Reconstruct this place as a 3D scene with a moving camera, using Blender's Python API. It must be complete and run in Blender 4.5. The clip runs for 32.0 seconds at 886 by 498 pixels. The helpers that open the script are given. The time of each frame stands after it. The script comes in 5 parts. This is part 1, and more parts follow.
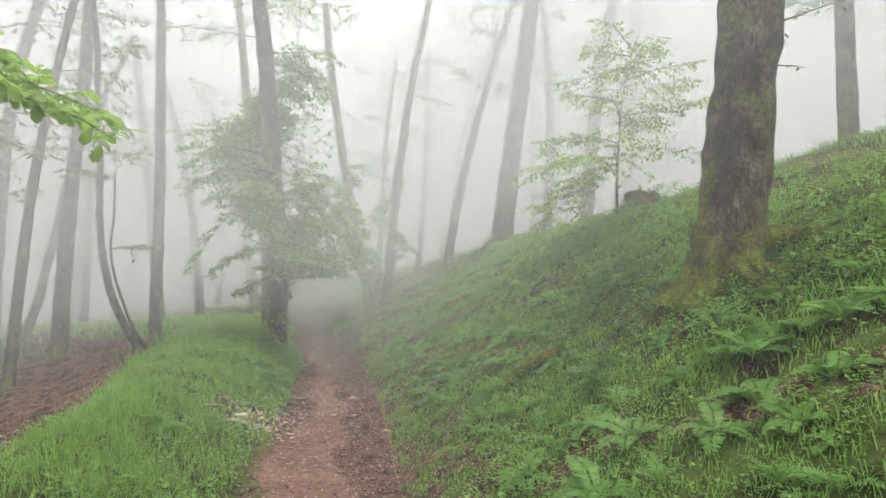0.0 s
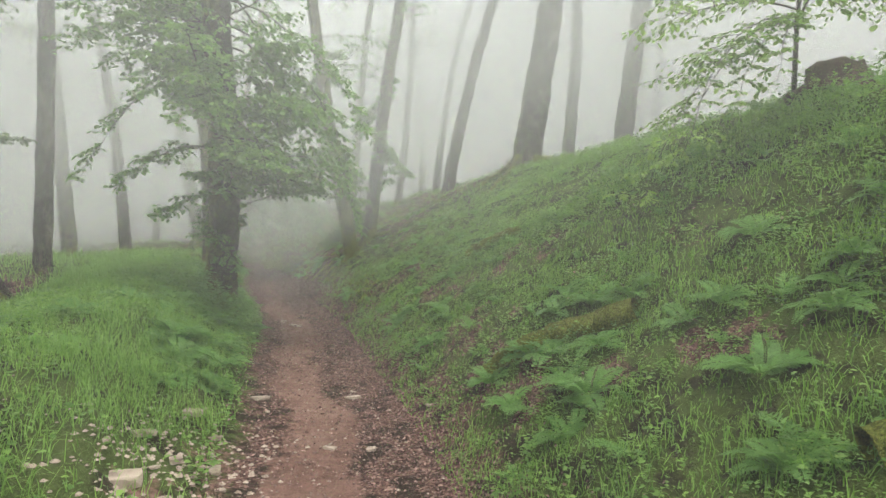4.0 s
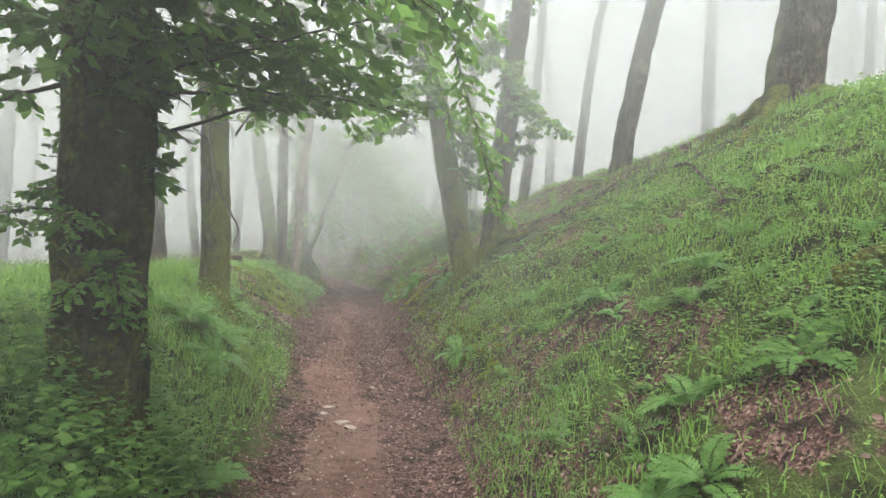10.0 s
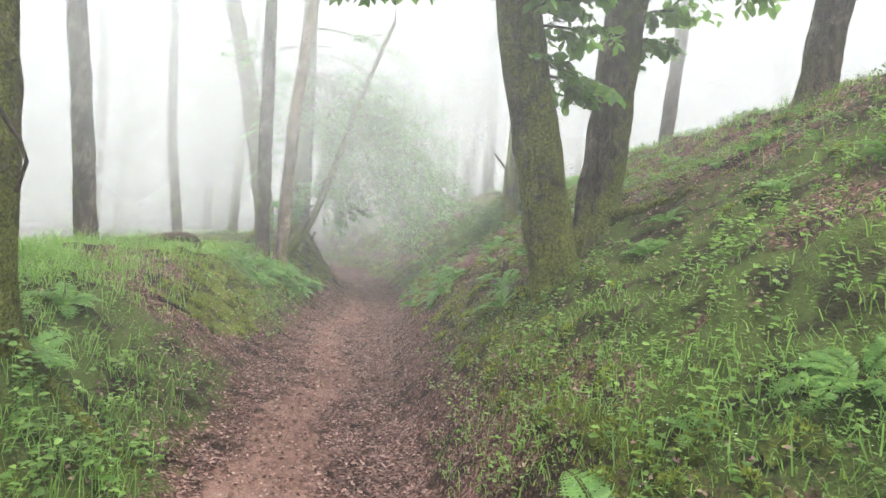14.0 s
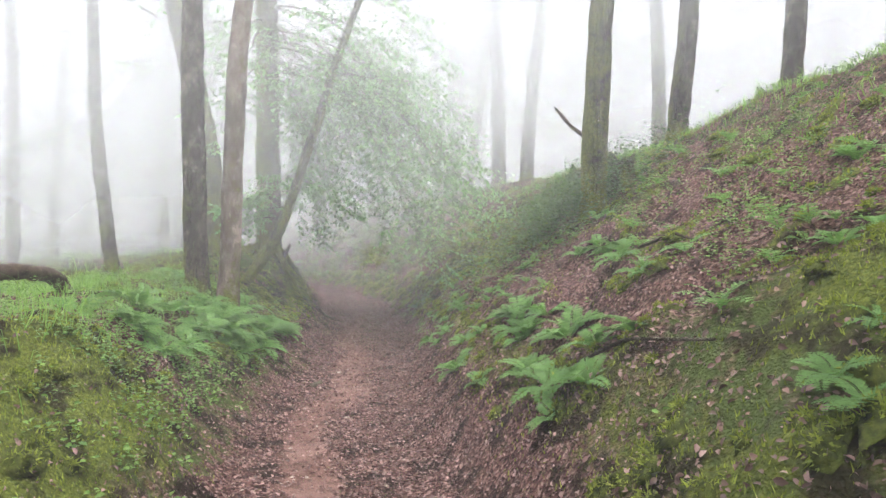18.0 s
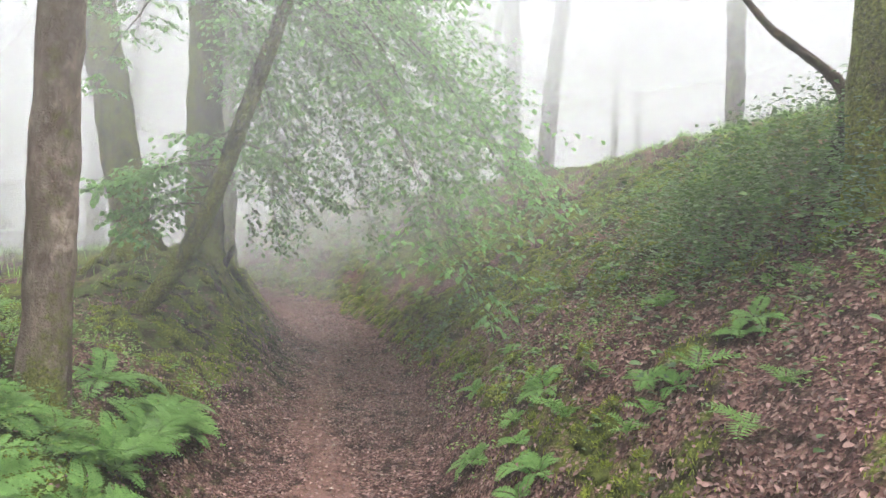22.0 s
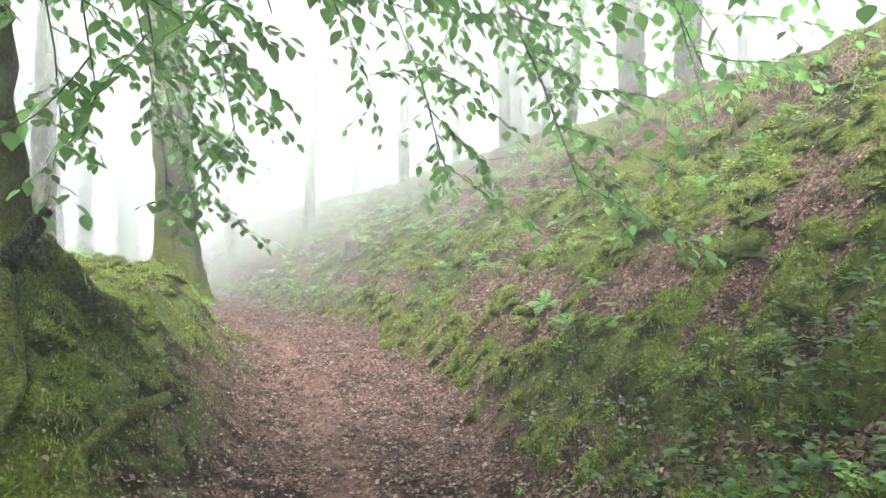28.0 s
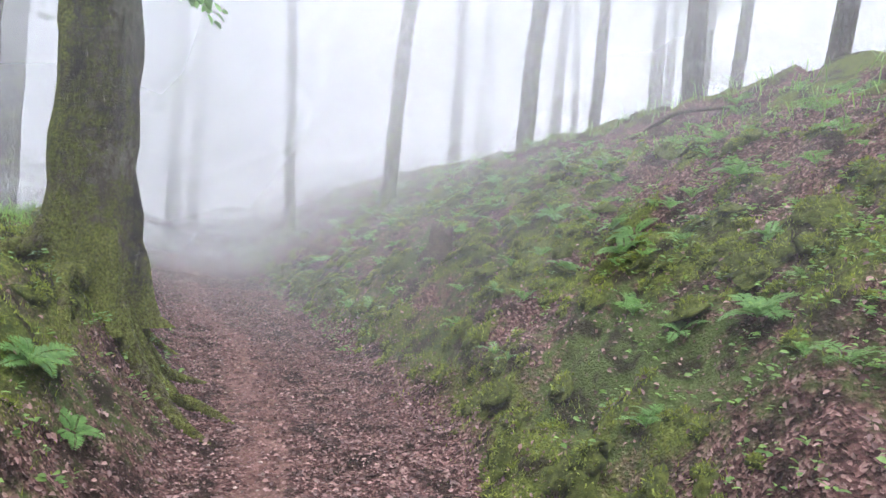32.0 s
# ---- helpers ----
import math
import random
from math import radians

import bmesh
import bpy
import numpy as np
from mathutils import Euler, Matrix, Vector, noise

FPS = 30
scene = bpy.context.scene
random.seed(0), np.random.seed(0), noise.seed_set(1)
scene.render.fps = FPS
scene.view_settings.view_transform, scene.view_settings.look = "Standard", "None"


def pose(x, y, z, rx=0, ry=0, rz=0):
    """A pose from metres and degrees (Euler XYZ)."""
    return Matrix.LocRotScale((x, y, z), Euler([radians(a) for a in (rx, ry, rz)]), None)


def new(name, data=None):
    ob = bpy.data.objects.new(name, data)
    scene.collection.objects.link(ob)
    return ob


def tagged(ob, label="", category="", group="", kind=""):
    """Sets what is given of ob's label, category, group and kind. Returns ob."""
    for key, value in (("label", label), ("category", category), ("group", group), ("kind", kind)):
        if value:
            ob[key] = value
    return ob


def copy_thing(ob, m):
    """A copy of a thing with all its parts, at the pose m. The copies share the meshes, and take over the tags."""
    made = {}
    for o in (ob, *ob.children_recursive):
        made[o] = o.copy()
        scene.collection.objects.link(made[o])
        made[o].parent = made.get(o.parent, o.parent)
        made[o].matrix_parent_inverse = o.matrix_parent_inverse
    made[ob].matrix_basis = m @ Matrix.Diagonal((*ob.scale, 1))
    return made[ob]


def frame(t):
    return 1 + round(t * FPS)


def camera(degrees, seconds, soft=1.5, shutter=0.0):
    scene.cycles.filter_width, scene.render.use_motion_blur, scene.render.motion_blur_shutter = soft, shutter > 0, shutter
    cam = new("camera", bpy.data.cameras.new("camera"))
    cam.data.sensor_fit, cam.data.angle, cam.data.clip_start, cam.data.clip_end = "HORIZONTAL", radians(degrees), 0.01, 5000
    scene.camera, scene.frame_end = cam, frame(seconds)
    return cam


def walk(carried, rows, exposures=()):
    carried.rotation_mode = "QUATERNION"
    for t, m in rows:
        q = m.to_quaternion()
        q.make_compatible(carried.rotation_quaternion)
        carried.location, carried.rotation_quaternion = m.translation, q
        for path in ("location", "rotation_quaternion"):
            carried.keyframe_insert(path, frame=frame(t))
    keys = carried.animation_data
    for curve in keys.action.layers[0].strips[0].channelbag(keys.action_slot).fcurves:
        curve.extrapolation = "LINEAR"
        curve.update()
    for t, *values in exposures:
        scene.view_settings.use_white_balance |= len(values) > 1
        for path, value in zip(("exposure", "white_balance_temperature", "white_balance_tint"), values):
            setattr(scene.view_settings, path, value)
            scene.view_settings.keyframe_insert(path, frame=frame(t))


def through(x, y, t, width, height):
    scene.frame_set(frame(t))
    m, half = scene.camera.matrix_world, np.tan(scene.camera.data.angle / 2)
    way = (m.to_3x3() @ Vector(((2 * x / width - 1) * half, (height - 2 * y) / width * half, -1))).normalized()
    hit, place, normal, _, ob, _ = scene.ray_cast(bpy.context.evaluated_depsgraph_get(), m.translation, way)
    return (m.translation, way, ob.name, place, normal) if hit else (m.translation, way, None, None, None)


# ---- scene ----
cam = camera(70.7, 32.0)
PATH = [
    (0.0, 0.0, 0.0, 1.5, 95.4, -1.0, 0.0),
    (0.5, -0.237, 0.754, 1.465, 93.29, -1.68, 0.84),
    (1.0, -0.441, 1.505, 1.464, 92.99, -2.34, 0.38),
    (1.5, -0.679, 2.26, 1.429, 93.0, -3.66, 0.55),
    (2.0, -0.917, 2.94, 1.455, 91.8, -3.31, -0.02),
    (2.5, -1.154, 3.697, 1.385, 91.41, -3.58, -0.34),
    (3.0, -1.324, 4.452, 1.351, 91.43, -2.12, -1.92),
    (3.5, -1.46, 5.169, 1.348, 90.95, -2.39, -3.35),
    (5.5, -1.459, 7.939, 1.303, 90.18, -2.15, -5.84),
    (6.0, -1.493, 8.555, 1.292, 90.48, -2.53, -6.07),
    (6.5, -1.526, 9.174, 1.248, 89.97, -3.14, -4.93),
    (7.0, -1.627, 9.827, 1.205, 89.07, -3.98, -4.61),
    (7.5, -1.764, 10.538, 1.27, 88.45, -3.98, -2.49),
    (8.0, -1.903, 11.208, 1.399, 89.42, -3.86, -0.57),
    (8.5, -2.005, 11.888, 1.428, 91.16, -2.69, 1.95),
    (9.0, -2.073, 12.538, 1.42, 91.46, -2.11, 2.21),
    (9.5, -2.072, 13.191, 1.379, 91.33, -1.93, 3.53),
    (10.0, -2.139, 13.843, 1.337, 91.28, -3.21, 5.42),
    (10.5, -2.206, 14.499, 1.261, 91.08, -3.34, 5.71),
    (11.0, -2.342, 15.149, 1.252, 90.77, -3.98, 6.05),
    (11.5, -2.411, 15.829, 1.281, 90.9, -4.07, 4.94),
    (12.0, -2.58, 16.478, 1.271, 91.1, -5.01, 5.25),
    (12.5, -2.683, 17.159, 1.299, 90.99, -5.02, 5.35),
    (13.0, -2.785, 17.876, 1.297, 89.85, -5.06, 6.96),
    (13.5, -2.887, 18.559, 1.291, 89.67, -4.69, 6.19),
    (14.0, -3.023, 19.206, 1.316, 90.13, -4.82, 7.59),
    (14.5, -3.159, 19.889, 1.31, 90.62, -6.17, 8.07),
    (16.5, -4.214, 22.515, 1.335, 90.43, -6.87, 8.1),
    (17.0, -4.384, 23.127, 1.356, 90.18, -3.34, 9.03),
    (17.5, -4.487, 23.74, 1.378, 90.2, -1.98, 8.35),
    (18.0, -4.556, 24.349, 1.434, 90.46, -1.29, 6.3),
    (18.5, -4.692, 24.995, 1.459, 91.45, -1.52, 6.68),
    (19.0, -4.828, 25.641, 1.483, 91.08, -1.83, 5.65),
    (19.5, -5.034, 26.281, 1.574, 90.38, -2.01, 5.43),
    (20.0, -5.24, 26.884, 1.696, 89.8, -2.85, 4.75),
    (20.5, -5.412, 27.457, 1.781, 90.39, -2.37, 5.0),
    (21.0, -5.546, 28.045, 1.698, 90.38, -3.33, 5.61),
    (21.5, -5.648, 28.593, 1.68, 90.18, -2.22, 5.51),
    (22.0, -5.749, 29.11, 1.624, 90.51, -2.71, 4.26),
    (22.5, -5.816, 29.661, 1.573, 89.33, -2.12, 3.41),
    (23.0, -5.917, 30.212, 1.521, 87.92, -3.18, 4.02),
    (23.5, -5.95, 30.797, 1.473, 89.01, -3.54, 4.59),
    (24.0, -6.085, 31.42, 1.393, 90.06, -4.31, 6.43),
    (24.5, -6.221, 31.968, 1.374, 90.43, -5.22, 7.55),
    (25.0, -6.357, 32.512, 1.389, 90.16, -5.53, 9.94),
    (25.5, -6.561, 33.094, 1.372, 89.83, -6.74, 11.04),
    (27.5, -7.174, 35.654, 1.24, 91.5, -1.6, 12.01),
    (28.0, -7.322, 36.281, 1.288, 90.51, 1.0, 8.18),
    (28.5, -7.481, 36.905, 1.329, 90.35, 1.27, 2.49),
    (29.0, -7.613, 37.589, 1.273, 88.99, 1.43, 0.5),
    (29.5, -7.738, 38.298, 1.261, 87.38, 0.62, 0.87),
    (30.0, -7.882, 38.97, 1.323, 87.97, -0.82, 5.63),
    (30.5, -8.033, 39.64, 1.372, 89.28, -2.22, 8.89),
    (31.0, -8.212, 40.299, 1.401, 90.14, -1.86, 10.51),
    (31.5, -8.533, 40.94, 1.426, 88.47, -3.33, 13.17),
    (32.0, -8.869, 41.557, 1.507, 88.88, -4.71, 16.34),
]
walk(cam, [(t, pose(x, y, z, rx, ry, rz)) for t, x, y, z, rx, ry, rz in PATH], exposures=[(0, 1.1, 6800, 11), (3, 1.05, 6850, 8), (6, 1.4, 6900, 7), (8, 1.6, 6800, 8), (10, 1.65, 6650, 10), (11, 1.85, 6600, 11), (14, 2.0, 6550, 13), (17, 2.05, 6400, 18), (19, 1.95, 6450, 17), (22, 2.0, 6550, 16), (23, 2.2, 6500, 15), (25, 2.4, 6250, 12), (28, 2.85, 6400, 6), (30, 2.65, 6050, 15), (32, 2.05, 5950, 21)])

# ---- plan: the path's centre line, its floor height and the banks on both sides ----
CENTRE = [(-60, 12), (-14, 4.6), (-6, 1.9), (0, 0.1), (3, -0.8), (8.6, -1.6), (11.5, -1.95), (14, -2.4), (20.3, -3.5), (24.3, -4.7), (29.1, -5.9),
          (33.8, -6.9), (37.4, -7.6), (40, -8.5), (43, -9.5), (44.8, -10.5), (47, -12.3), (50, -14.9), (53, -17.7), (60, -24), (70, -32), (120, -60)]
FLOOR = [(-60, -0.4), (0, -0.35), (5, -0.5), (10, -0.57), (12, -0.42), (20.3, -0.37), (22, -0.3), (24, -0.15), (33.8, -0.16), (39.7, -0.1),
         (45, 0.03), (52, 0.3), (70, 0.35), (120, 0.4)]
# y, right: path edge, height of the cut step, slope, slope beyond 6 m; left: path edge, slope, height of the shoulder, slope beyond it
BANKS = [(-60, 1.1, 0, 0.62, 0.40, 1.0, 0.40, 0.55, -0.85), (4, 1.1, 0, 0.66, 0.42, 1.0, 0.45, 0.55, -0.95), (9, 1.15, 0, 0.70, 0.40, 0.9, 0.50, 0.75, -0.95),
         (14, 1.10, 0.1, 0.77, 0.36, 0.85, 0.65, 0.90, -0.5), (20, 0.95, 0.4, 0.73, 0.30, 0.85, 1.05, 1.10, -0.12), (25, 0.85, 0.65, 0.65, 0.28, 0.85, 0.85, 1.00, -0.09),
         (30, 0.85, 0.5, 0.65, 0.28, 0.80, 0.9, 1.10, -0.10), (34, 0.90, 0.62, 0.69, 0.28, 0.75, 0.72, 1.00, -0.12), (36.5, 0.95, 0.45, 0.69, 0.28, 0.75, 0.6, 0.95, -0.13),
         (39, 1.0, 0.35, 0.70, 0.28, 0.75, 1.1, 1.35, -0.14),
         (42, 1.15, 0.25, 0.74, 0.28, 0.75, 1.4, 1.15, -0.14), (47, 1.2, 0.3, 0.74, 0.26, 0.75, 1.3, 1.2, -0.10), (56, 1.1, 0.2, 0.58, 0.24, 0.9, 0.4, 0.4, -0.08),
         (120, 1.1, 0, 0.4, 0.2, 0.9, 0.3, 0.3, -0.05)]


def along(table, y, column=1):
    """A column of a table at y, rounded at its corners."""
    ys, vs = [r[0] for r in table], [r[column] for r in table]
    return sum(np.interp(np.asarray(y, float) + k, ys, vs) * w for k, w in ((-1.5, 0.2), (-0.7, 0.2), (0, 0.2), (0.7, 0.2), (1.5, 0.2)))


def offset(x, y):
    """How far to the right of the path's centre line, square to it."""
    lean = (along(CENTRE, np.asarray(y) + 0.5) - along(CENTRE, np.asarray(y) - 0.5))
    return (np.asarray(x) - along(CENTRE, y)) / np.sqrt(1 + lean * lean)


def ripple(x, y):
    """Uneven ground, from about -1 to 1."""
    return (0.5 * np.sin(1.1 * x + 0.7 * y + 1.3 * np.sin(0.6 * y)) + 0.3 * np.sin(2.3 * x - 1.9 * y + 2.0 * np.sin(0.9 * x))
            + 0.2 * np.sin(4.1 * x + 3.3 * y + 1.7 * np.sin(1.7 * y - 0.8 * x)))


def lumps(x, y):
    """Moss cushions and hollows, from about 0 to 1."""
    u = x + 0.35 * np.sin(2.1 * y + 0.6) + 0.1 * np.sin(7.3 * y)
    v = y + 0.35 * np.sin(1.8 * x) + 0.12 * np.sin(6.1 * x + 1.1)
    return np.clip(0.5 + 0.30 * np.sin(5.3 * u) * np.sin(4.7 * v) + 0.2 * np.sin(9.1 * u + 1.0) * np.sin(8.3 * v), 0, 1)


def ground_z(x, y):
    """The height of the ground."""
    x, y = np.asarray(x, float), np.asarray(y, float)
    d = offset(x, y)
    edge_r, step_r, slope_r, far_r = (along(BANKS, y, k) for k in (1, 2, 3, 4))
    edge_l, slope_l, top_l, far_l = (along(BANKS, y, k) for k in (5, 6, 7, 8))
    soft = lambda v, r: 0.5 * (v + np.sqrt(v * v + r * r)) - 0.5 * r * np.exp(-np.maximum(v, -v) / (4 * r))
    up = soft(d - edge_r, 0.25)
    right = step_r * (1 - np.exp(-up / 0.45)) + slope_r * np.minimum(up, 5.0) + far_r * np.clip(up - 5.0, 0, 9) + 0.06 * np.clip(up - 14, 0, 400)
    out = soft(-d - edge_l, 0.25)
    reach = top_l / slope_l
    brow, deep = np.interp(y, (9, 16), (0.5, 1.2)), np.interp(y, (12, 20), (1.8, 2.6))
    beyond = np.clip(out - reach - brow, 0, 16)
    left = slope_l * np.minimum(out, reach) - deep * (1 - np.exp(far_l * beyond / deep)) + 0.01 * np.clip(out - 16, 0, 400)
    left = left - 0.12 * np.exp(-((out - reach) / 0.5) ** 2) * top_l
    bank = np.clip((np.abs(d) - 0.7) / 0.8, 0, 1)
    rough = bank * (0.07 * ripple(x, y) + (lumps(x, y) - 0.5) * np.interp(y, (4, 9, 20, 26, 36, 42), (0.14, 0.15, 0.14, 0.16, 0.2, 0.32)) + np.interp(y, (16, 26), (0.03, 0.065)) * ripple(3.7 * x, 4.1 * y))
    bed = (1 - bank) * (0.012 * ripple(2.3 * x, 2.1 * y) + 0.02 * np.abs(d) ** 2)
    hump = 0.24 * np.exp(-((x + 7.5) ** 2 / 0.45 + (y - 27.9) ** 2 / 1.1))
    hump = hump + 0.22 * np.exp(-((x + 11.1) ** 2 / 1.3 + (y - 39.6) ** 2 / 1.6))
    return hump + along(FLOOR, y) + right + left + rough + bed

# ---- sky and light: an overcast morning in thick mist ----
SUN = (radians(68), radians(150))
world = bpy.data.worlds.new("misty_sky")
scene.world = world
world.use_nodes = True
wn, wl = world.node_tree.nodes, world.node_tree.links
sky = wn.new("ShaderNodeTexSky")
sky.sky_type, sky.sun_disc, sky.sun_elevation, sky.sun_rotation = "NISHITA", False, SUN[0], SUN[1]
sky.air_density, sky.dust_density, sky.ozone_density = 1.0, 6.0, 1.0
pale = wn.new("ShaderNodeHueSaturation")
pale.inputs["Saturation"].default_value = 0.08
cloud = wn.new("ShaderNodeMixRGB")
cloud.inputs["Fac"].default_value = 0.72
cloud.inputs["Color2"].default_value = (8.9, 9.2, 9.5, 1)
wl.new(sky.outputs[0], pale.inputs["Color"])
wl.new(pale.outputs[0], cloud.inputs["Color1"])
wl.new(cloud.outputs[0], wn["Background"].inputs["Color"])
wn["Background"].inputs["Strength"].default_value = 0.10
sun = new("sun", bpy.data.lights.new("sun", "SUN"))
sun.data.energy, sun.data.angle, sun.data.color = 1.5, radians(50), (1.0, 0.985, 0.96)
sun.matrix_world = pose(0, 0, 40, 90 - math.degrees(SUN[0]), 0, 180 - math.degrees(SUN[1]))
scene.cycles.transparent_max_bounces = 160

# ---- kit: materials ----
def shader(name, rough=0.8, spec=0.3):
    m = bpy.data.materials.new(name)
    m.use_nodes = True
    b = m.node_tree.nodes["Principled BSDF"]
    b.inputs["Roughness"].default_value, b.inputs["Specular IOR Level"].default_value = rough, spec
    return m, m.node_tree.nodes, m.node_tree.links, b


def noise_at(nt, scale, detail=6, where=None, stretch=None, rough=0.6):
    n = nt.nodes.new("ShaderNodeTexNoise")
    n.inputs["Scale"].default_value, n.inputs["Detail"].default_value, n.inputs["Roughness"].default_value = scale, detail, rough
    if where is not None:
        if stretch:
            mp = nt.nodes.new("ShaderNodeMapping")
            mp.inputs["Scale"].default_value = stretch
            nt.links.new(where, mp.inputs["Vector"])
            where = mp.outputs[0]
        nt.links.new(where, n.inputs["Vector"])
    return n.outputs[0]


def ramp(nt, fac, stops):
    r = nt.nodes.new("ShaderNodeValToRGB")
    while len(r.color_ramp.elements) < len(stops):
        r.color_ramp.elements.new(0.5)
    for e, (at, c) in zip(r.color_ramp.elements, stops):
        e.position, e.color = at, (*c, 1) if len(c) == 3 else c
    nt.links.new(fac, r.inputs[0])
    return r.outputs[0]


def mixed(nt, fac, a, b):
    m = nt.nodes.new("ShaderNodeMixRGB")
    for socket, v in ((m.inputs[0], fac), (m.inputs[1], a), (m.inputs[2], b)):
        if isinstance(v, (tuple, float, int)):
            socket.default_value = (*v, 1) if isinstance(v, tuple) else v
        else:
            nt.links.new(v, socket)
    return m.outputs[0]


def maths(nt, op, a, b=0.0, clamp=False):
    m = nt.nodes.new("ShaderNodeMath")
    m.operation, m.use_clamp = op, clamp
    for socket, v in ((m.inputs[0], a), (m.inputs[1], b)):
        if isinstance(v, (float, int)):
            socket.default_value = v
        else:
            nt.links.new(v, socket)
    return m.outputs[0]


def bumped(nt, bsdf, height, strength, distance):
    b = nt.nodes.new("ShaderNodeBump")
    b.inputs["Strength"].default_value, b.inputs["Distance"].default_value = strength, distance
    nt.links.new(height, b.inputs["Height"])
    nt.links.new(b.outputs[0], bsdf.inputs["Normal"])


def attribute(nt, name, vector=False):
    a = nt.nodes.new("ShaderNodeAttribute")
    a.attribute_name = name
    return a.outputs["Color" if vector else "Fac"]


def bark(name, dark, light, moss=(0.15, 0.17, 0.03), furrow=1.0):
    """Furrowed bark with pale lichen and stains; the attribute moss says where moss may grow."""
    m, nodes, links, b = shader(name, 0.9, 0.15)
    nt = m.node_tree
    where = nodes.new("ShaderNodeTexCoord").outputs["Object"]
    grain = noise_at(nt, 14, 9, where, (1, 1, 0.4), 0.7)
    ridge = nodes.new("ShaderNodeTexVoronoi")
    ridge.feature, ridge.inputs["Scale"].default_value = "DISTANCE_TO_EDGE", 13
    mp = nodes.new("ShaderNodeMapping")
    mp.inputs["Scale"].default_value = (1.2, 1.2, 0.4)
    links.new(where, mp.inputs["Vector"])
    warp = mixed(nt, 0.25, mp.outputs[0], noise_at(nt, 5, 6, where))
    links.new(warp, ridge.inputs["Vector"])
    plates = ramp(nt, ridge.outputs["Distance"], [(0.0, (0, 0, 0)), (0.2, (1, 1, 1))])
    blotch, stain = noise_at(nt, 2.6, 7, where, None, 0.7), noise_at(nt, 1.1, 6, where, (1.3, 1.3, 0.5), 0.65)
    base = mixed(nt, ramp(nt, grain, [(0.32, (0, 0, 0)), (0.68, (1, 1, 1))]), dark, light)
    base = mixed(nt, ramp(nt, blotch, [(0.52, (0, 0, 0)), (0.6, (0.65, 0.65, 0.65))]), base, tuple(min(1, 1.5 * c + 0.02) for c in light))
    base = mixed(nt, ramp(nt, stain, [(0.42, (0.75, 0.75, 0.75)), (0.52, (0, 0, 0))]), base, tuple(0.6 * c for c in dark))
    base = mixed(nt, maths(nt, "MULTIPLY", maths(nt, "SUBTRACT", 1.0, plates), 0.55 * furrow), base, tuple(0.35 * c for c in dark))
    spread = maths(nt, "ADD", maths(nt, "MULTIPLY", noise_at(nt, 2.4, 6, where, (1, 1, 0.7), 0.6), 1.1), maths(nt, "MULTIPLY", noise_at(nt, 13, 8, where, None, 0.75), 0.8))
    patches = maths(nt, "ADD", attribute(nt, "moss"), maths(nt, "SUBTRACT", spread, 0.95))
    furry = ramp(nt, patches, [(0.34, (0, 0, 0)), (0.62, (0.92, 0.92, 0.92))])
    green = mixed(nt, ramp(nt, noise_at(nt, 48, 5, where), [(0.3, (0, 0, 0)), (0.7, (1, 1, 1))]), tuple(0.35 * c for c in moss), tuple(1.6 * c for c in moss))
    links.new(mixed(nt, furry, base, green), b.inputs["Base Color"])
    height = maths(nt, "ADD", maths(nt, "MULTIPLY", plates, 0.5 * furrow), maths(nt, "ADD", grain, maths(nt, "ADD", maths(nt, "MULTIPLY", noise_at(nt, 70, 3, where), 0.5), maths(nt, "MULTIPLY", blotch, 0.8))))
    bumped(nt, b, height, 1.0, 0.06)
    return m


def foliage(name, dark, light, through=0.45, rough=0.5, bias=1.0):
    """A thin leaf: light passes through it; each leaf has its own tone."""
    m, nodes, links, b = shader(name, rough, 0.35)
    nt = m.node_tree
    tone = nodes.new("ShaderNodeNewGeometry").outputs["Random Per Island"]
    own = nodes.new("ShaderNodeObjectInfo").outputs["Random"]
    col = mixed(nt, maths(nt, "POWER", tone, bias), dark, light)
    col = mixed(nt, maths(nt, "MULTIPLY", own, 0.3), col, tuple(0.75 * c for c in light))
    links.new(col, b.inputs["Base Color"])
    t = nodes.new("ShaderNodeBsdfTranslucent")
    links.new(mixed(nt, 0.6, col, tuple(min(1, 1.6 * c) for c in light)), t.inputs["Color"])
    mix = nodes.new("ShaderNodeMixShader")
    mix.inputs[0].default_value = through
    links.new(b.outputs[0], mix.inputs[1])
    links.new(t.outputs[0], mix.inputs[2])
    links.new(mix.outputs[0], nodes["Material Output"].inputs["Surface"])
    return m


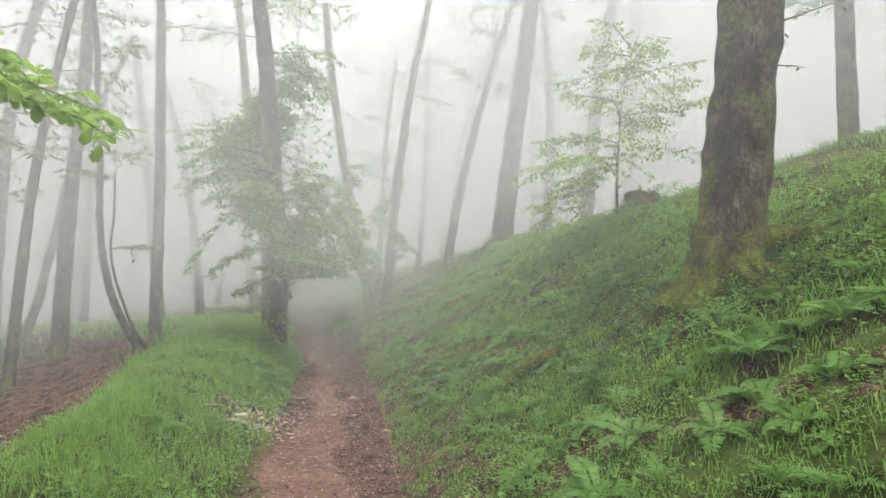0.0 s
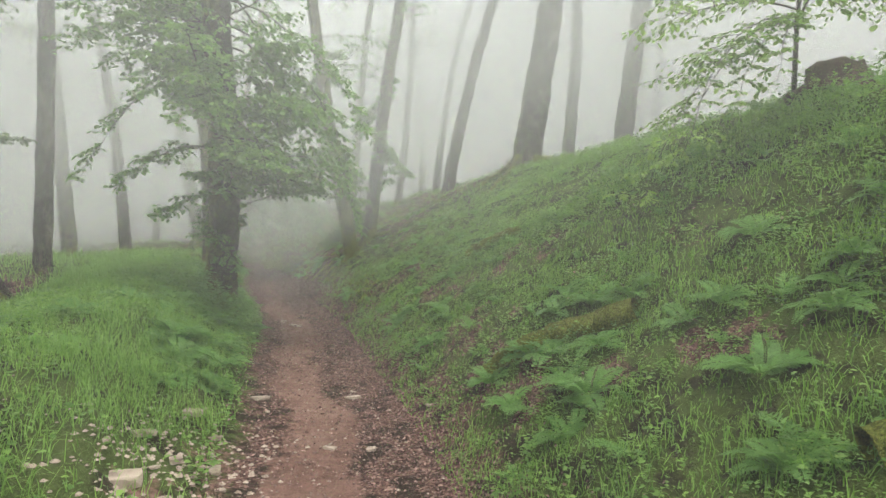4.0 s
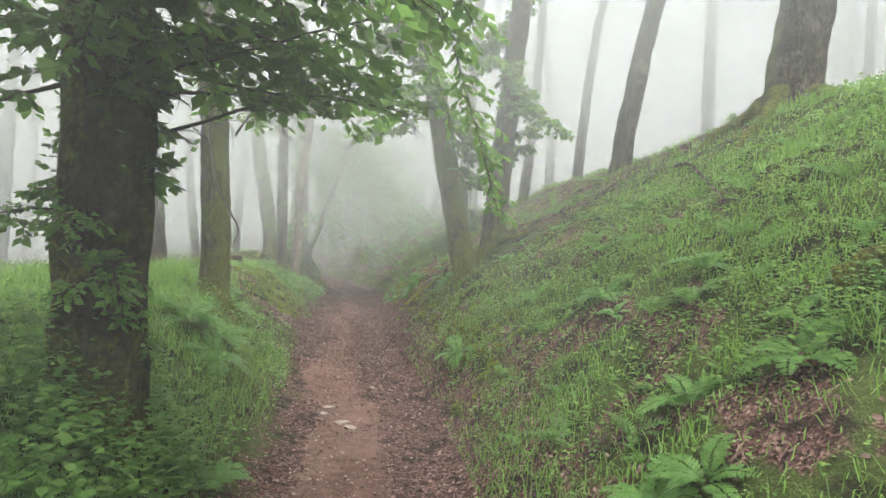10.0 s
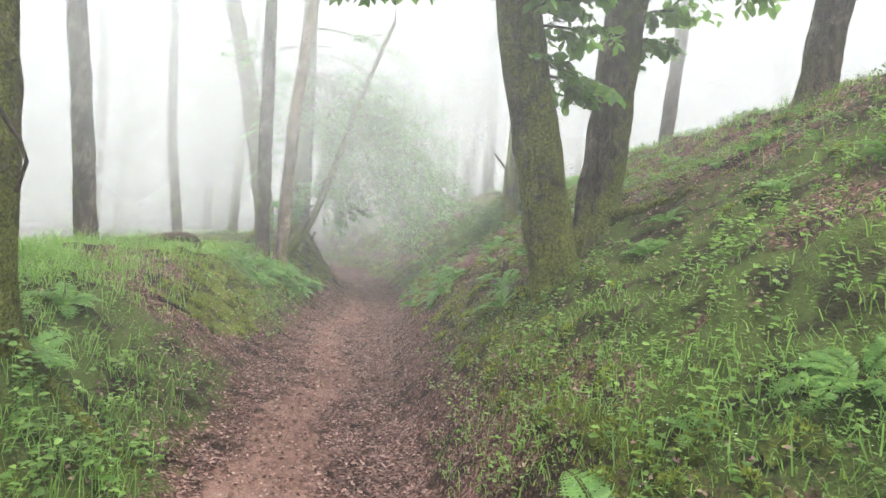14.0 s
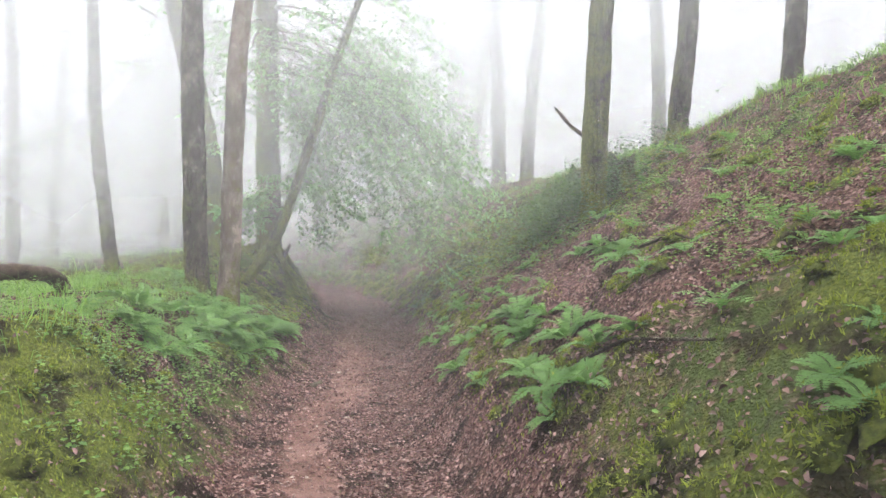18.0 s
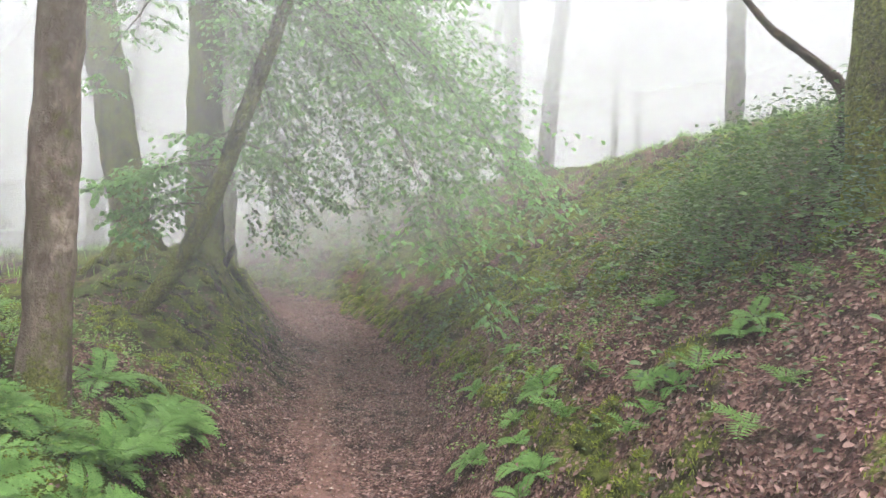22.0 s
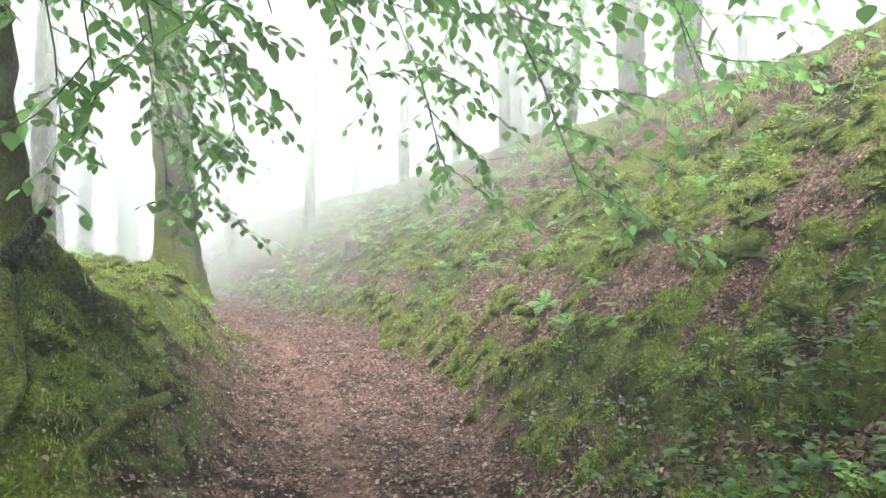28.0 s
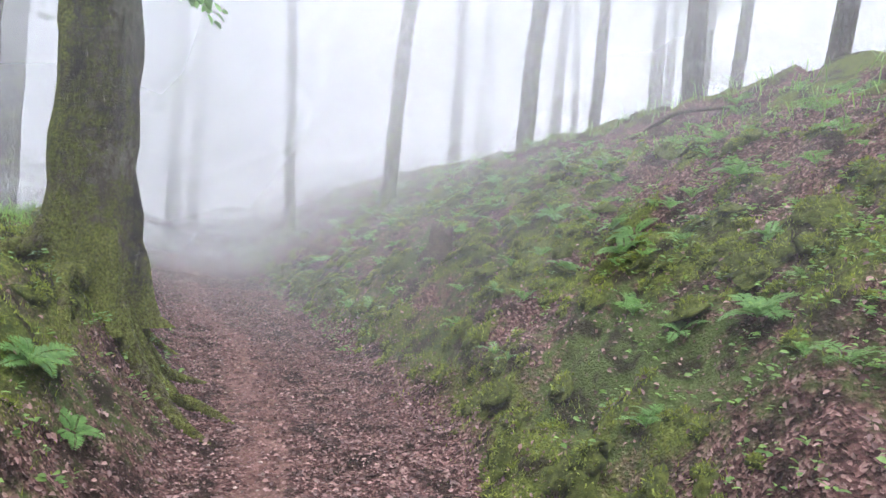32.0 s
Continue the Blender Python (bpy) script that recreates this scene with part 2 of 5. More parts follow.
def ground_material():
    """Soil, leaf litter, moss and turf; the attribute cover says how much of each (red soil, green litter, blue moss)."""
    m, nodes, links, b = shader("forest_soil", 0.95, 0.12)
    nt = m.node_tree
    where = nodes.new("ShaderNodeTexCoord").outputs["Object"]
    split = nodes.new("ShaderNodeSeparateColor")
    links.new(attribute(nt, "cover", True), split.inputs[0])
    fine, mid, wide = noise_at(nt, 45, 6, where), noise_at(nt, 9, 6, where), noise_at(nt, 1.3, 5, where)
    soil = mixed(nt, ramp(nt, mid, [(0.3, (0, 0, 0)), (0.7, (1, 1, 1))]), (0.09, 0.048, 0.039), (0.2, 0.112, 0.09))
    soil = mixed(nt, ramp(nt, wide, [(0.45, (0, 0, 0)), (0.7, (0.7, 0.7, 0.7))]), soil, (0.245, 0.15, 0.122))
    grit = nodes.new("ShaderNodeTexVoronoi")
    grit.inputs["Scale"].default_value = 38
    links.new(where, grit.inputs["Vector"])
    soil = mixed(nt, ramp(nt, grit.outputs["Distance"], [(0.12, (0.55, 0.55, 0.55)), (0.3, (0, 0, 0))]), soil, (0.31, 0.22, 0.18))
    leaf = nodes.new("ShaderNodeTexVoronoi")
    leaf.inputs["Scale"].default_value = 60
    links.new(mixed(nt, 0.06, where, mid), leaf.inputs["Vector"])
    tint = nodes.new("ShaderNodeSeparateColor")
    links.new(leaf.outputs["Color"], tint.inputs[0])
    litter = ramp(nt, tint.outputs[0], [(0.0, (0.026, 0.013, 0.011)), (0.45, (0.08, 0.042, 0.036)), (0.8, (0.165, 0.09, 0.076)), (1.0, (0.29, 0.19, 0.16))])
    moss = mixed(nt, ramp(nt, fine, [(0.3, (0, 0, 0)), (0.7, (1, 1, 1))]), (0.03, 0.045, 0.01), (0.15, 0.175, 0.03))
    turf = mixed(nt, fine, (0.03, 0.042, 0.012), (0.10, 0.135, 0.036))
    spread = lambda value, low, high: ramp(nt, maths(nt, "ADD", value, maths(nt, "MULTIPLY", maths(nt, "SUBTRACT", mid, 0.5), 0.9)), [(low, (0, 0, 0)), (high, (1, 1, 1))])
    col = mixed(nt, spread(split.outputs[1], 0.4, 0.6), turf, litter)
    col = mixed(nt, spread(split.outputs[2], 0.42, 0.62), col, moss)
    # near-black noise patches: the shade of small hollows painted into the colour for contrast
    dark_hollows = maths(nt, "MULTIPLY", ramp(nt, noise_at(nt, 3.4, 6, where), [(0.5, (0, 0, 0)), (0.6, (0.85, 0.85, 0.85))]), 1.0)
    col = mixed(nt, dark_hollows, col, (0.02, 0.014, 0.01))
    col = mixed(nt, spread(split.outputs[0], 0.4, 0.6), col, soil)
    links.new(col, b.inputs["Base Color"])
    height = maths(nt, "ADD", maths(nt, "MULTIPLY", mid, 0.8), maths(nt, "ADD", maths(nt, "MULTIPLY", fine, 0.5), maths(nt, "MULTIPLY", leaf.outputs["Distance"], 0.5)))
    bumped(nt, b, height, 0.8, 0.03)
    return m


def plain(name, a, b_, scale=12, rough=0.85, bump=0.02):
    m, nodes, links, b = shader(name, rough, 0.2)
    nt = m.node_tree
    where = nodes.new("ShaderNodeTexCoord").outputs["Object"]
    n = noise_at(nt, scale, 7, where)
    links.new(mixed(nt, ramp(nt, n, [(0.3, (0, 0, 0)), (0.7, (1, 1, 1))]), a, b_), b.inputs["Base Color"])
    bumped(nt, b, maths(nt, "ADD", n, maths(nt, "MULTIPLY", noise_at(nt, scale * 6, 4, where), 0.5)), 0.7, bump)
    return m


def mist_material():
    """A thin drift of droplets: mostly clear, the rest scatters daylight forwards and back; the attribute thick says how much."""
    m, nodes, links, b = shader("mist_droplets")
    nodes.remove(b)
    nt = m.node_tree
    clear, back, ahead = (nodes.new("ShaderNodeBsdf" + k) for k in ("Transparent", "Diffuse", "Translucent"))
    for n in (back, ahead):
        n.inputs["Color"].default_value = (0.955, 0.97, 0.985, 1)
    both, thin = nodes.new("ShaderNodeMixShader"), nodes.new("ShaderNodeMixShader")
    both.inputs[0].default_value = 0.5
    links.new(back.outputs[0], both.inputs[1])
    links.new(ahead.outputs[0], both.inputs[2])
    links.new(attribute(nt, "thick"), thin.inputs[0])
    links.new(clear.outputs[0], thin.inputs[1])
    links.new(both.outputs[0], thin.inputs[2])
    links.new(thin.outputs[0], nodes["Material Output"].inputs["Surface"])
    return m


BARK_OAK = bark("oak_bark", (0.05, 0.037, 0.028), (0.17, 0.135, 0.105))
BARK_DARK = bark("ivied_bark", (0.038, 0.031, 0.022), (0.10, 0.083, 0.062))
BARK_BEECH = bark("beech_bark", (0.08, 0.068, 0.048), (0.165, 0.145, 0.105), furrow=0.3)
BARK_BARE = bark("bare_wood", (0.19, 0.135, 0.1), (0.42, 0.33, 0.26), furrow=0.3)
TWIG = plain("twig_bark", (0.035, 0.028, 0.02), (0.09, 0.07, 0.05), 30, 0.9, 0.004)
LEAF_IVY = foliage("hazel_leaf", (0.05, 0.12, 0.03), (0.2, 0.35, 0.09), 0.55, 0.42)
LEAF_BEECH = foliage("beech_leaf", (0.06, 0.15, 0.05), (0.21, 0.38, 0.13), 0.6, 0.42)
LEAF_SAPLING = foliage("young_leaf", (0.12, 0.22, 0.04), (0.27, 0.42, 0.09), 0.5, 0.5)
LEAF_CANOPY = foliage("canopy_leaf", (0.06, 0.11, 0.035), (0.15, 0.23, 0.07), 0.45, 0.5)
GRASS = foliage("grass_blade", (0.046, 0.122, 0.02), (0.225, 0.39, 0.08), 0.43, 0.5)
FERN = foliage("fern_frond", (0.06, 0.145, 0.032), (0.18, 0.34, 0.085), 0.4, 0.5)
HERB = foliage("herb_leaf", (0.034, 0.095, 0.021), (0.21, 0.355, 0.078), 0.42, 0.42, 1.1)
BRAMBLE = foliage("bramble_leaf", (0.018, 0.05, 0.016), (0.115, 0.20, 0.062), 0.3, 0.35, 1.3)
MOSS = foliage("moss_tuft", (0.06, 0.09, 0.014), (0.29, 0.34, 0.05), 0.3, 0.8)
DEAD = foliage("dead_leaf", (0.05, 0.026, 0.023), (0.38, 0.235, 0.20), 0.1, 0.5, 1.8)
PETAL = foliage("stitchwort_petal", (0.7, 0.72, 0.7), (0.85, 0.86, 0.84), 0.3, 0.6)
STONE = plain("path_stone", (0.24, 0.185, 0.15), (0.46, 0.38, 0.32), 9, 0.85, 0.01)
ROTTEN = plain("rotten_wood", (0.03, 0.022, 0.016), (0.10, 0.072, 0.05), 16, 0.9, 0.02)
SOIL = ground_material()
SOIL_MOSS = plain("moss_cushion", (0.02, 0.028, 0.006), (0.11, 0.13, 0.022), 26, 0.95, 0.02)
MIST = mist_material()


# ---- kit: meshes ----
def mesh_of(name, verts, faces, material, parent=None, label="", smooth=True, floats=None, colours=None):
    """One mesh object from vertices and equal-sided faces (an array of rows of corners)."""
    me = bpy.data.meshes.new(name)
    verts, faces = np.asarray(verts, np.float32), np.asarray(faces, np.int32)
    sides = faces.shape[1]
    me.vertices.add(len(verts))
    me.vertices.foreach_set("co", verts.ravel())
    me.loops.add(faces.size)
    me.loops.foreach_set("vertex_index", faces.ravel())
    me.polygons.add(len(faces))
    me.polygons.foreach_set("loop_start", np.arange(0, faces.size, sides, dtype=np.int32))
    me.update(calc_edges=True)
    me.polygons.foreach_set("use_smooth", np.full(len(faces), smooth))
    for key, values in (floats or {}).items():
        me.attributes.new(key, "FLOAT", "POINT").data.foreach_set("value", np.asarray(values, np.float32))
    for key, values in (colours or {}).items():
        me.attributes.new(key, "FLOAT_COLOR", "POINT").data.foreach_set("color", np.c_[values, np.ones(len(values))].astype(np.float32).ravel())
    me.validate()
    me.materials.append(material)
    ob = new(name, me)
    if parent:
        ob.parent = parent
    if label:
        tagged(ob, label)
    return ob


def unit(v):
    v = np.asarray(v, float)
    return v / np.maximum(np.linalg.norm(v, axis=-1, keepdims=True), 1e-9)


def tube(points, radii, sides=8, rough=0.0, seed=0, flare=None):
    """A bent, tapering limb: vertices and four-sided faces, closed at its tip."""
    p, r = np.asarray(points, float), np.asarray(radii, float)
    rng = np.random.default_rng(seed)
    ahead = unit(np.gradient(p, axis=0))
    ref = np.where(np.abs(ahead[:, :1]) > 0.9, [[0, 1, 0]], [[1, 0, 0]])
    u = unit(np.cross(ahead, ref))
    w = np.cross(ahead, u)
    a = np.linspace(0, 2 * np.pi, sides, endpoint=False)
    reach = r[:, None] * (1 + rough * rng.normal(size=(len(p), sides)))
    if flare is not None:
        reach = reach * flare(np.arange(len(p))[:, None] / (len(p) - 1), a[None, :])
    ring = p[:, None] + reach[..., None] * (np.cos(a)[None, :, None] * u[:, None] + np.sin(a)[None, :, None] * w[:, None])
    verts = ring.reshape(-1, 3)
    i, j = np.meshgrid(np.arange(len(p) - 1), np.arange(sides), indexing="ij")
    k = (j + 1) % sides
    faces = np.stack([i * sides + j, i * sides + k, (i + 1) * sides + k, (i + 1) * sides + j], -1).reshape(-1, 4)
    return verts, faces


def joined(pieces):
    """Vertices and faces of several pieces as one."""
    verts, faces, n = [], [], 0
    for v, f in pieces:
        verts.append(v)
        faces.append(np.asarray(f) + n)
        n += len(v)
    return np.concatenate(verts), np.concatenate(faces)


def leaves(at, ahead, face, size, slim=0.55, fold=0.25):
    """Folded leaves: stem ends at, the way each points, the way it faces, its length. Six corners and four triangles each."""
    at, ahead, face = np.asarray(at, float), unit(ahead), np.asarray(face, float)
    side = unit(np.cross(ahead, face))
    up = np.cross(side, ahead)
    s = np.broadcast_to(np.asarray(size, float), (len(at),))[:, None]
    wide = s * slim * 0.5
    mid1, mid2 = at + ahead * s * 0.3, at + ahead * s * 0.68 - up * s * 0.05
    tip = at + ahead * s - up * s * 0.16
    verts = np.stack([at, mid1 + side * wide * 0.85 + up * wide * fold, mid1 - side * wide * 0.85 + up * wide * fold,
                      mid2 + side * wide + up * wide * fold, mid2 - side * wide + up * wide * fold, tip, mid2], 1).reshape(-1, 3)
    one = np.array([[0, 1, 6], [0, 6, 2], [1, 3, 6], [2, 6, 4], [3, 5, 6], [4, 6, 5]])
    faces = (np.arange(len(at)) * 7)[:, None, None] + one[None]
    return verts, faces.reshape(-1, 3)


BEECH_EDGE = ((0.12, 0.42), (0.34, 0.95), (0.62, 0.92), (0.86, 0.45))
OAK_EDGE = ((0.16, 0.3), (0.3, 0.7), (0.38, 0.48), (0.54, 1.0), (0.63, 0.66), (0.8, 0.92), (0.9, 0.5))


def shaped_leaves(at, ahead, face, size, edge, slim=0.62, fold=0.22):
    """Leaves with a rounded or lobed edge, folded along the midrib and curling down at the tip."""
    at, ahead, face = np.asarray(at, float), unit(ahead), np.asarray(face, float)
    side = unit(np.cross(ahead, face))
    up = np.cross(side, ahead)
    s = np.broadcast_to(np.asarray(size, float), (len(at),))[:, None]
    rows = [at]
    for f, w in edge:
        mid = at + ahead * s * f - up * s * 0.2 * f * f
        reach = s * slim * 0.5 * w
        rows += [mid + side * reach + up * reach * fold, mid, mid - side * reach + up * reach * fold]
    rows.append(at + ahead * s - up * s * 0.2)
    n, last = len(rows), len(rows) - 1
    one = [[0, 1, 2], [0, 2, 3], [last - 3, last, last - 2], [last - 2, last, last - 1]]
    for k in range(len(edge) - 1):
        a = 1 + 3 * k
        one += [[a, a + 3, a + 4], [a, a + 4, a + 1], [a + 1, a + 4, a + 5], [a + 1, a + 5, a + 2]]
    return np.stack(rows, 1).reshape(-1, 3), ((np.arange(len(at)) * n)[:, None, None] + np.array(one)[None]).reshape(-1, 3)


def slips(at, ahead, face, size, slim=0.3):
    """Plain narrow leaflets of two triangles."""
    at, ahead = np.asarray(at, float), unit(ahead)
    s = np.asarray(size, float)[:, None]
    side = unit(np.cross(ahead, face)) * s * slim * 0.5
    verts = np.stack([at, at + ahead * s * 0.45 + side, at + ahead * s, at + ahead * s * 0.45 - side], 1).reshape(-1, 3)
    return verts, ((np.arange(len(at)) * 4)[:, None, None] + np.array([[0, 1, 2], [0, 2, 3]])[None]).reshape(-1, 3)


def curve_from(rng, start, way, length, droop=0.0, wander=0.12, steps=8):
    """Points along a limb that wanders and droops (a negative droop lifts it)."""
    p, v, out = np.array(start, float), unit(way), [np.array(start, float)]
    for _ in range(steps):
        v = unit(v + rng.normal(size=3) * wander + np.array([0, 0, -droop / steps]))
        p = p + v * length / steps
        out.append(p.copy())
    return np.array(out)


def spray(rng, start, way, length, radius, droop, leaf, twigs=10, per_twig=9, spread=0.9, flat=0.7, twig_length=0.45, bare=0.18, axis=None, fine=True):
    """A leafy branch: the pieces of its wood, and the places, ways, faces and sizes of its leaves, which lie in loose layers."""
    if axis is None:
        axis = curve_from(rng, start, way, length, droop, 0.1, 10)
    steps = len(axis) - 1
    wood = [tube(axis, np.linspace(radius, 0.0035, len(axis)), 6)]
    at, ahead, face, size = [], [], [], []

    def leafy(line, count):
        m = len(line) - 1
        for q in range(count):
            g = min(0.12 + 0.9 * (q + rng.random() * 0.5) / count, 0.999)
            j = min(int(g * m), m - 1)
            w = unit(line[j + 1] - line[j])
            out = unit(np.cross(w, [0, 0, 1])) * (1 if q % 2 else -1)
            at.append(line[j] + (line[j + 1] - line[j]) * (g * m - j))
            ahead.append(w * 0.8 + out * 0.8 + rng.normal(size=3) * 0.25 + [0, 0, -0.22])
            face.append(np.array([0, 0, 1.0]) + rng.normal(size=3) * (1.0 - flat))
            size.append(leaf * (0.6 + 0.6 * rng.random()))

    for k in range(twigs):
        f = min(bare + (1 - bare) * (k + rng.random() * 0.6) / twigs, 0.999)
        i = min(int(f * steps), steps - 1)
        p = axis[i] + (axis[i + 1] - axis[i]) * (f * steps - i)
        ahead_axis = unit((axis[i + 1] - axis[i]) * [1, 1, 0.3])
        side = unit(np.cross(ahead_axis, [0, 0, 1])) * (1 if k % 2 else -1)
        go = unit(ahead_axis * (1.1 - 0.3 * spread) + side * spread + rng.normal(size=3) * 0.3 * (1.4 - flat))
        n = length * twig_length * (1.15 - 0.7 * f) * (0.6 + 0.7 * rng.random())
        twig = curve_from(rng, p, go, n, droop * 0.4 + 0.2, 0.1, 5)
        wood.append(tube(twig if fine else twig[[0, 2, 5]], np.linspace(0.0045, 0.0015, 6 if fine else 3), 3))
        leafy(twig, per_twig)
        if fine and n > 0.3:
            for q in range(3):
                s0 = twig[1 + q]
                out = unit(np.cross(unit(twig[2 + q] - s0), [0, 0, 1])) * (1 if q % 2 else -1)
                small = curve_from(rng, s0, unit(twig[2 + q] - s0) * 0.8 + out * 0.8 + rng.normal(size=3) * 0.2, n * 0.4, 0.25, 0.1, 3)
                wood.append(tube(small, np.linspace(0.0025, 0.001, 4), 3))
                leafy(small, max(3, per_twig // 2))
    return wood, at, ahead, face, size


def foliage_parts(thing, sprays, leaf_material, slim=0.6, split=True, wood_material=None):
    """The leafy branches of a thing. split: each branch a part with its leaves under it; otherwise all its twigs and all its leaves as two parts."""
    if split:
        for one in sprays:
            wood, at, ahead, face, size = one[:5]
            limb = mesh_of("branch", *joined(wood), wood_material or TWIG, thing)
            shape = leaves(at, ahead, face, size, slim) if len(one) == 5 else shaped_leaves(at, ahead, face, size, one[5]) if one[5] else slips(at, ahead, face, size, 0.62)
            tagged(mesh_of("leaves", *shape, leaf_material, limb), kind="stuff")
        return
    wood, at, ahead, face, size = ([x for s in sprays for x in s[k]] for k in range(5))
    tagged(mesh_of("branches", *joined(wood), wood_material or TWIG, thing), kind="stuff")
    tagged(mesh_of("crown", *slips(at, ahead, face, size, slim), leaf_material, thing), kind="stuff")

# ---- the ground: one sheet from the path to the horizon ----
def cover_at(x, y, d):
    """How much bare soil, leaf litter and moss lies at a place."""
    wob = 0.18 * ripple(1.7 * x, 1.3 * y)
    drift = 0.12 * np.sin(0.9 * y) + 0.08 * np.sin(2.3 * y + 1)
    soil = np.clip(1.0 - (np.abs(d + 0.15 + drift) / (0.52 + 0.42 * np.clip((13 - y) / 8, 0, 1) - 0.12 * np.clip((y - 22) / 8, 0, 1)) + wob) ** 2, 0, 1) * np.interp(y, (10, 24, 33, 38), (0.85, 0.75, 0.7, 0.56))
    soil = np.maximum(soil, (0.42 + 0.3 * ripple(4 * x, 4 * y)) * np.exp(-((x + 3.0) ** 2 / 0.35 + (y - 10.6) ** 2 / 1.6)))
    near = np.clip(1.5 - np.abs(d - 0.25) / (1.15 + wob), 0, 1) * np.clip((y - 2) / 8, 0.4, 1)
    late = np.clip((y - 22.5) / 4, 0, 1)
    bank = late * np.clip(np.interp(y, (24, 28, 34, 38), (0.65, 0.72, 0.74, 0.66)) + 0.35 * ripple(0.8 * x + 2, 0.7 * y), 0, 1) * np.where(d > 0, 1, np.interp(y, (24, 26, 29, 32), (0.95, 0.85, 0.75, 0.75)))
    gaps = 0.42 + 1.0 * ripple(2.2 * x, 2.0 * y) + 0.45 * ripple(5.1 * x + 3, 4.7 * y)
    early = (1 - late) * np.maximum(np.clip((y - 11) / 6, 0, 1) * np.clip((ripple(0.9 * x, 0.8 * y) - 0.15) * 1.6, 0, 0.8), np.clip((0.3 - gaps) * 1.6, 0, 0.7)) * (d > 0.9) * np.clip((4.6 - d) / 1.2, 0, 1)
    valley = 0.9 * np.clip((-d - np.interp(y, (4, 9, 14, 18), (2.7, 3.3, 4.2, 5.0))) / 0.5, 0, 1) * np.clip((24 - y) / 6, 0, 1)
    litter = np.clip(np.maximum.reduce([near, bank, early, valley]), 0, 1)
    wild = np.clip((np.abs(d) - 5) / 4, 0, 1)
    litter = litter * (1 - wild) + wild * np.clip(0.5 + 0.4 * ripple(0.5 * x + 2, 0.45 * y), 0, 1)
    moss = late * np.clip(0.15 + 1.0 * (lumps(x, y) - 0.42) * 2 + np.clip((y - 34) / 4, 0, 1) * (np.interp(y, (36, 39, 43, 46), (0.05, 0.1, 0.05, 0.0)) + 0.75 * ripple(1.6 * x + 1, 1.8 * y)) - np.where(d > 0, 0.28, 0.3) * np.clip(np.minimum(y - np.where(d > 0, 23, 29), np.where(d > 0, 37, 35.5) - y) / 2, 0, 1), 0, 1) * np.clip((np.abs(d) - 0.9) / 0.5, 0, 1)
    moss = np.maximum(moss, np.clip(1 - np.abs(np.abs(d) - 1.45) / 0.55, 0, 1) * np.clip((y - 17) / 4, 0, 1) * np.where((d < 0) & (y > 22) & (y < 31), 0.32, 0.62))
    moss = moss * np.where((d < 0) & (y > 22) & (y < 30.5), 0.45, 1)
    moss = np.maximum(moss, np.clip(1.3 * np.exp(-((x + 7.45) ** 2 / 0.5 + (y - 27.9) ** 2 / 1.2)) + 1.1 * np.exp(-((x + 2.7) ** 2 / 0.5 + (y - 27.0) ** 2 / 1.0)) + 1.2 * np.exp(-((x + 6.8) ** 2 / 0.12 + (y - 26.4) ** 2 / 0.7)), 0, 1))
    return soil, litter, moss


def spaced(fine_from, fine_to, step, far, grow=1.18):
    out, s, v = [], step, fine_to
    while v < far:
        v += s
        s *= grow
        out.append(v)
    low, s, v = [], step, fine_from
    while v > -far:
        v -= s
        s *= grow
        low.append(v)
    return np.array(low[::-1] + list(np.arange(fine_from, fine_to + step / 2, step)) + out)


gd, gy = spaced(-4.2, 7.0, 0.11, 420), spaced(-2.0, 54.0, 0.115, 460)
GD, GY = np.meshgrid(gd, gy)
fade = np.clip(1 - (np.abs(GD) - 25) / 60, 0, 1)
GX = GD + along(CENTRE, np.clip(GY, -20, 90)) * fade
GZ = ground_z(GX, GY)
rows_n, cols_n = GX.shape
i, j = np.meshgrid(np.arange(rows_n - 1), np.arange(cols_n - 1), indexing="ij")
quads = np.stack([i * cols_n + j, i * cols_n + j + 1, (i + 1) * cols_n + j + 1, (i + 1) * cols_n + j], -1).reshape(-1, 4)
cover = np.stack(cover_at(GX, GY, offset(GX, GY)), -1).reshape(-1, 3)
ground = mesh_of("ground", np.stack([GX, GY, GZ], -1).reshape(-1, 3), quads, SOIL, colours={"cover": cover})
tagged(ground, "reddish earth woodland path between mossy leaf-strewn grassy banks", "ground", kind="structure")

# ---- trees ----
FAR = "trees standing in the mist"
far_label = "dark trunk fading into white mist"


def trunk_curve(rng, x, y, height, lean, sway=0.05, steps=56):
    z0 = float(ground_z(x, y)) - 0.35
    h = np.linspace(0, 1, steps) ** 1.25 * (height + 0.35)
    bend = np.cumsum(np.cumsum(rng.normal(size=(steps, 2)) * sway / steps ** 1.5, 0), 0) * 3
    return np.c_[x + lean[0] * (h - 0.35) + bend[:, 0] * h, y + lean[1] * (h - 0.35) + bend[:, 1] * h, z0 + h]


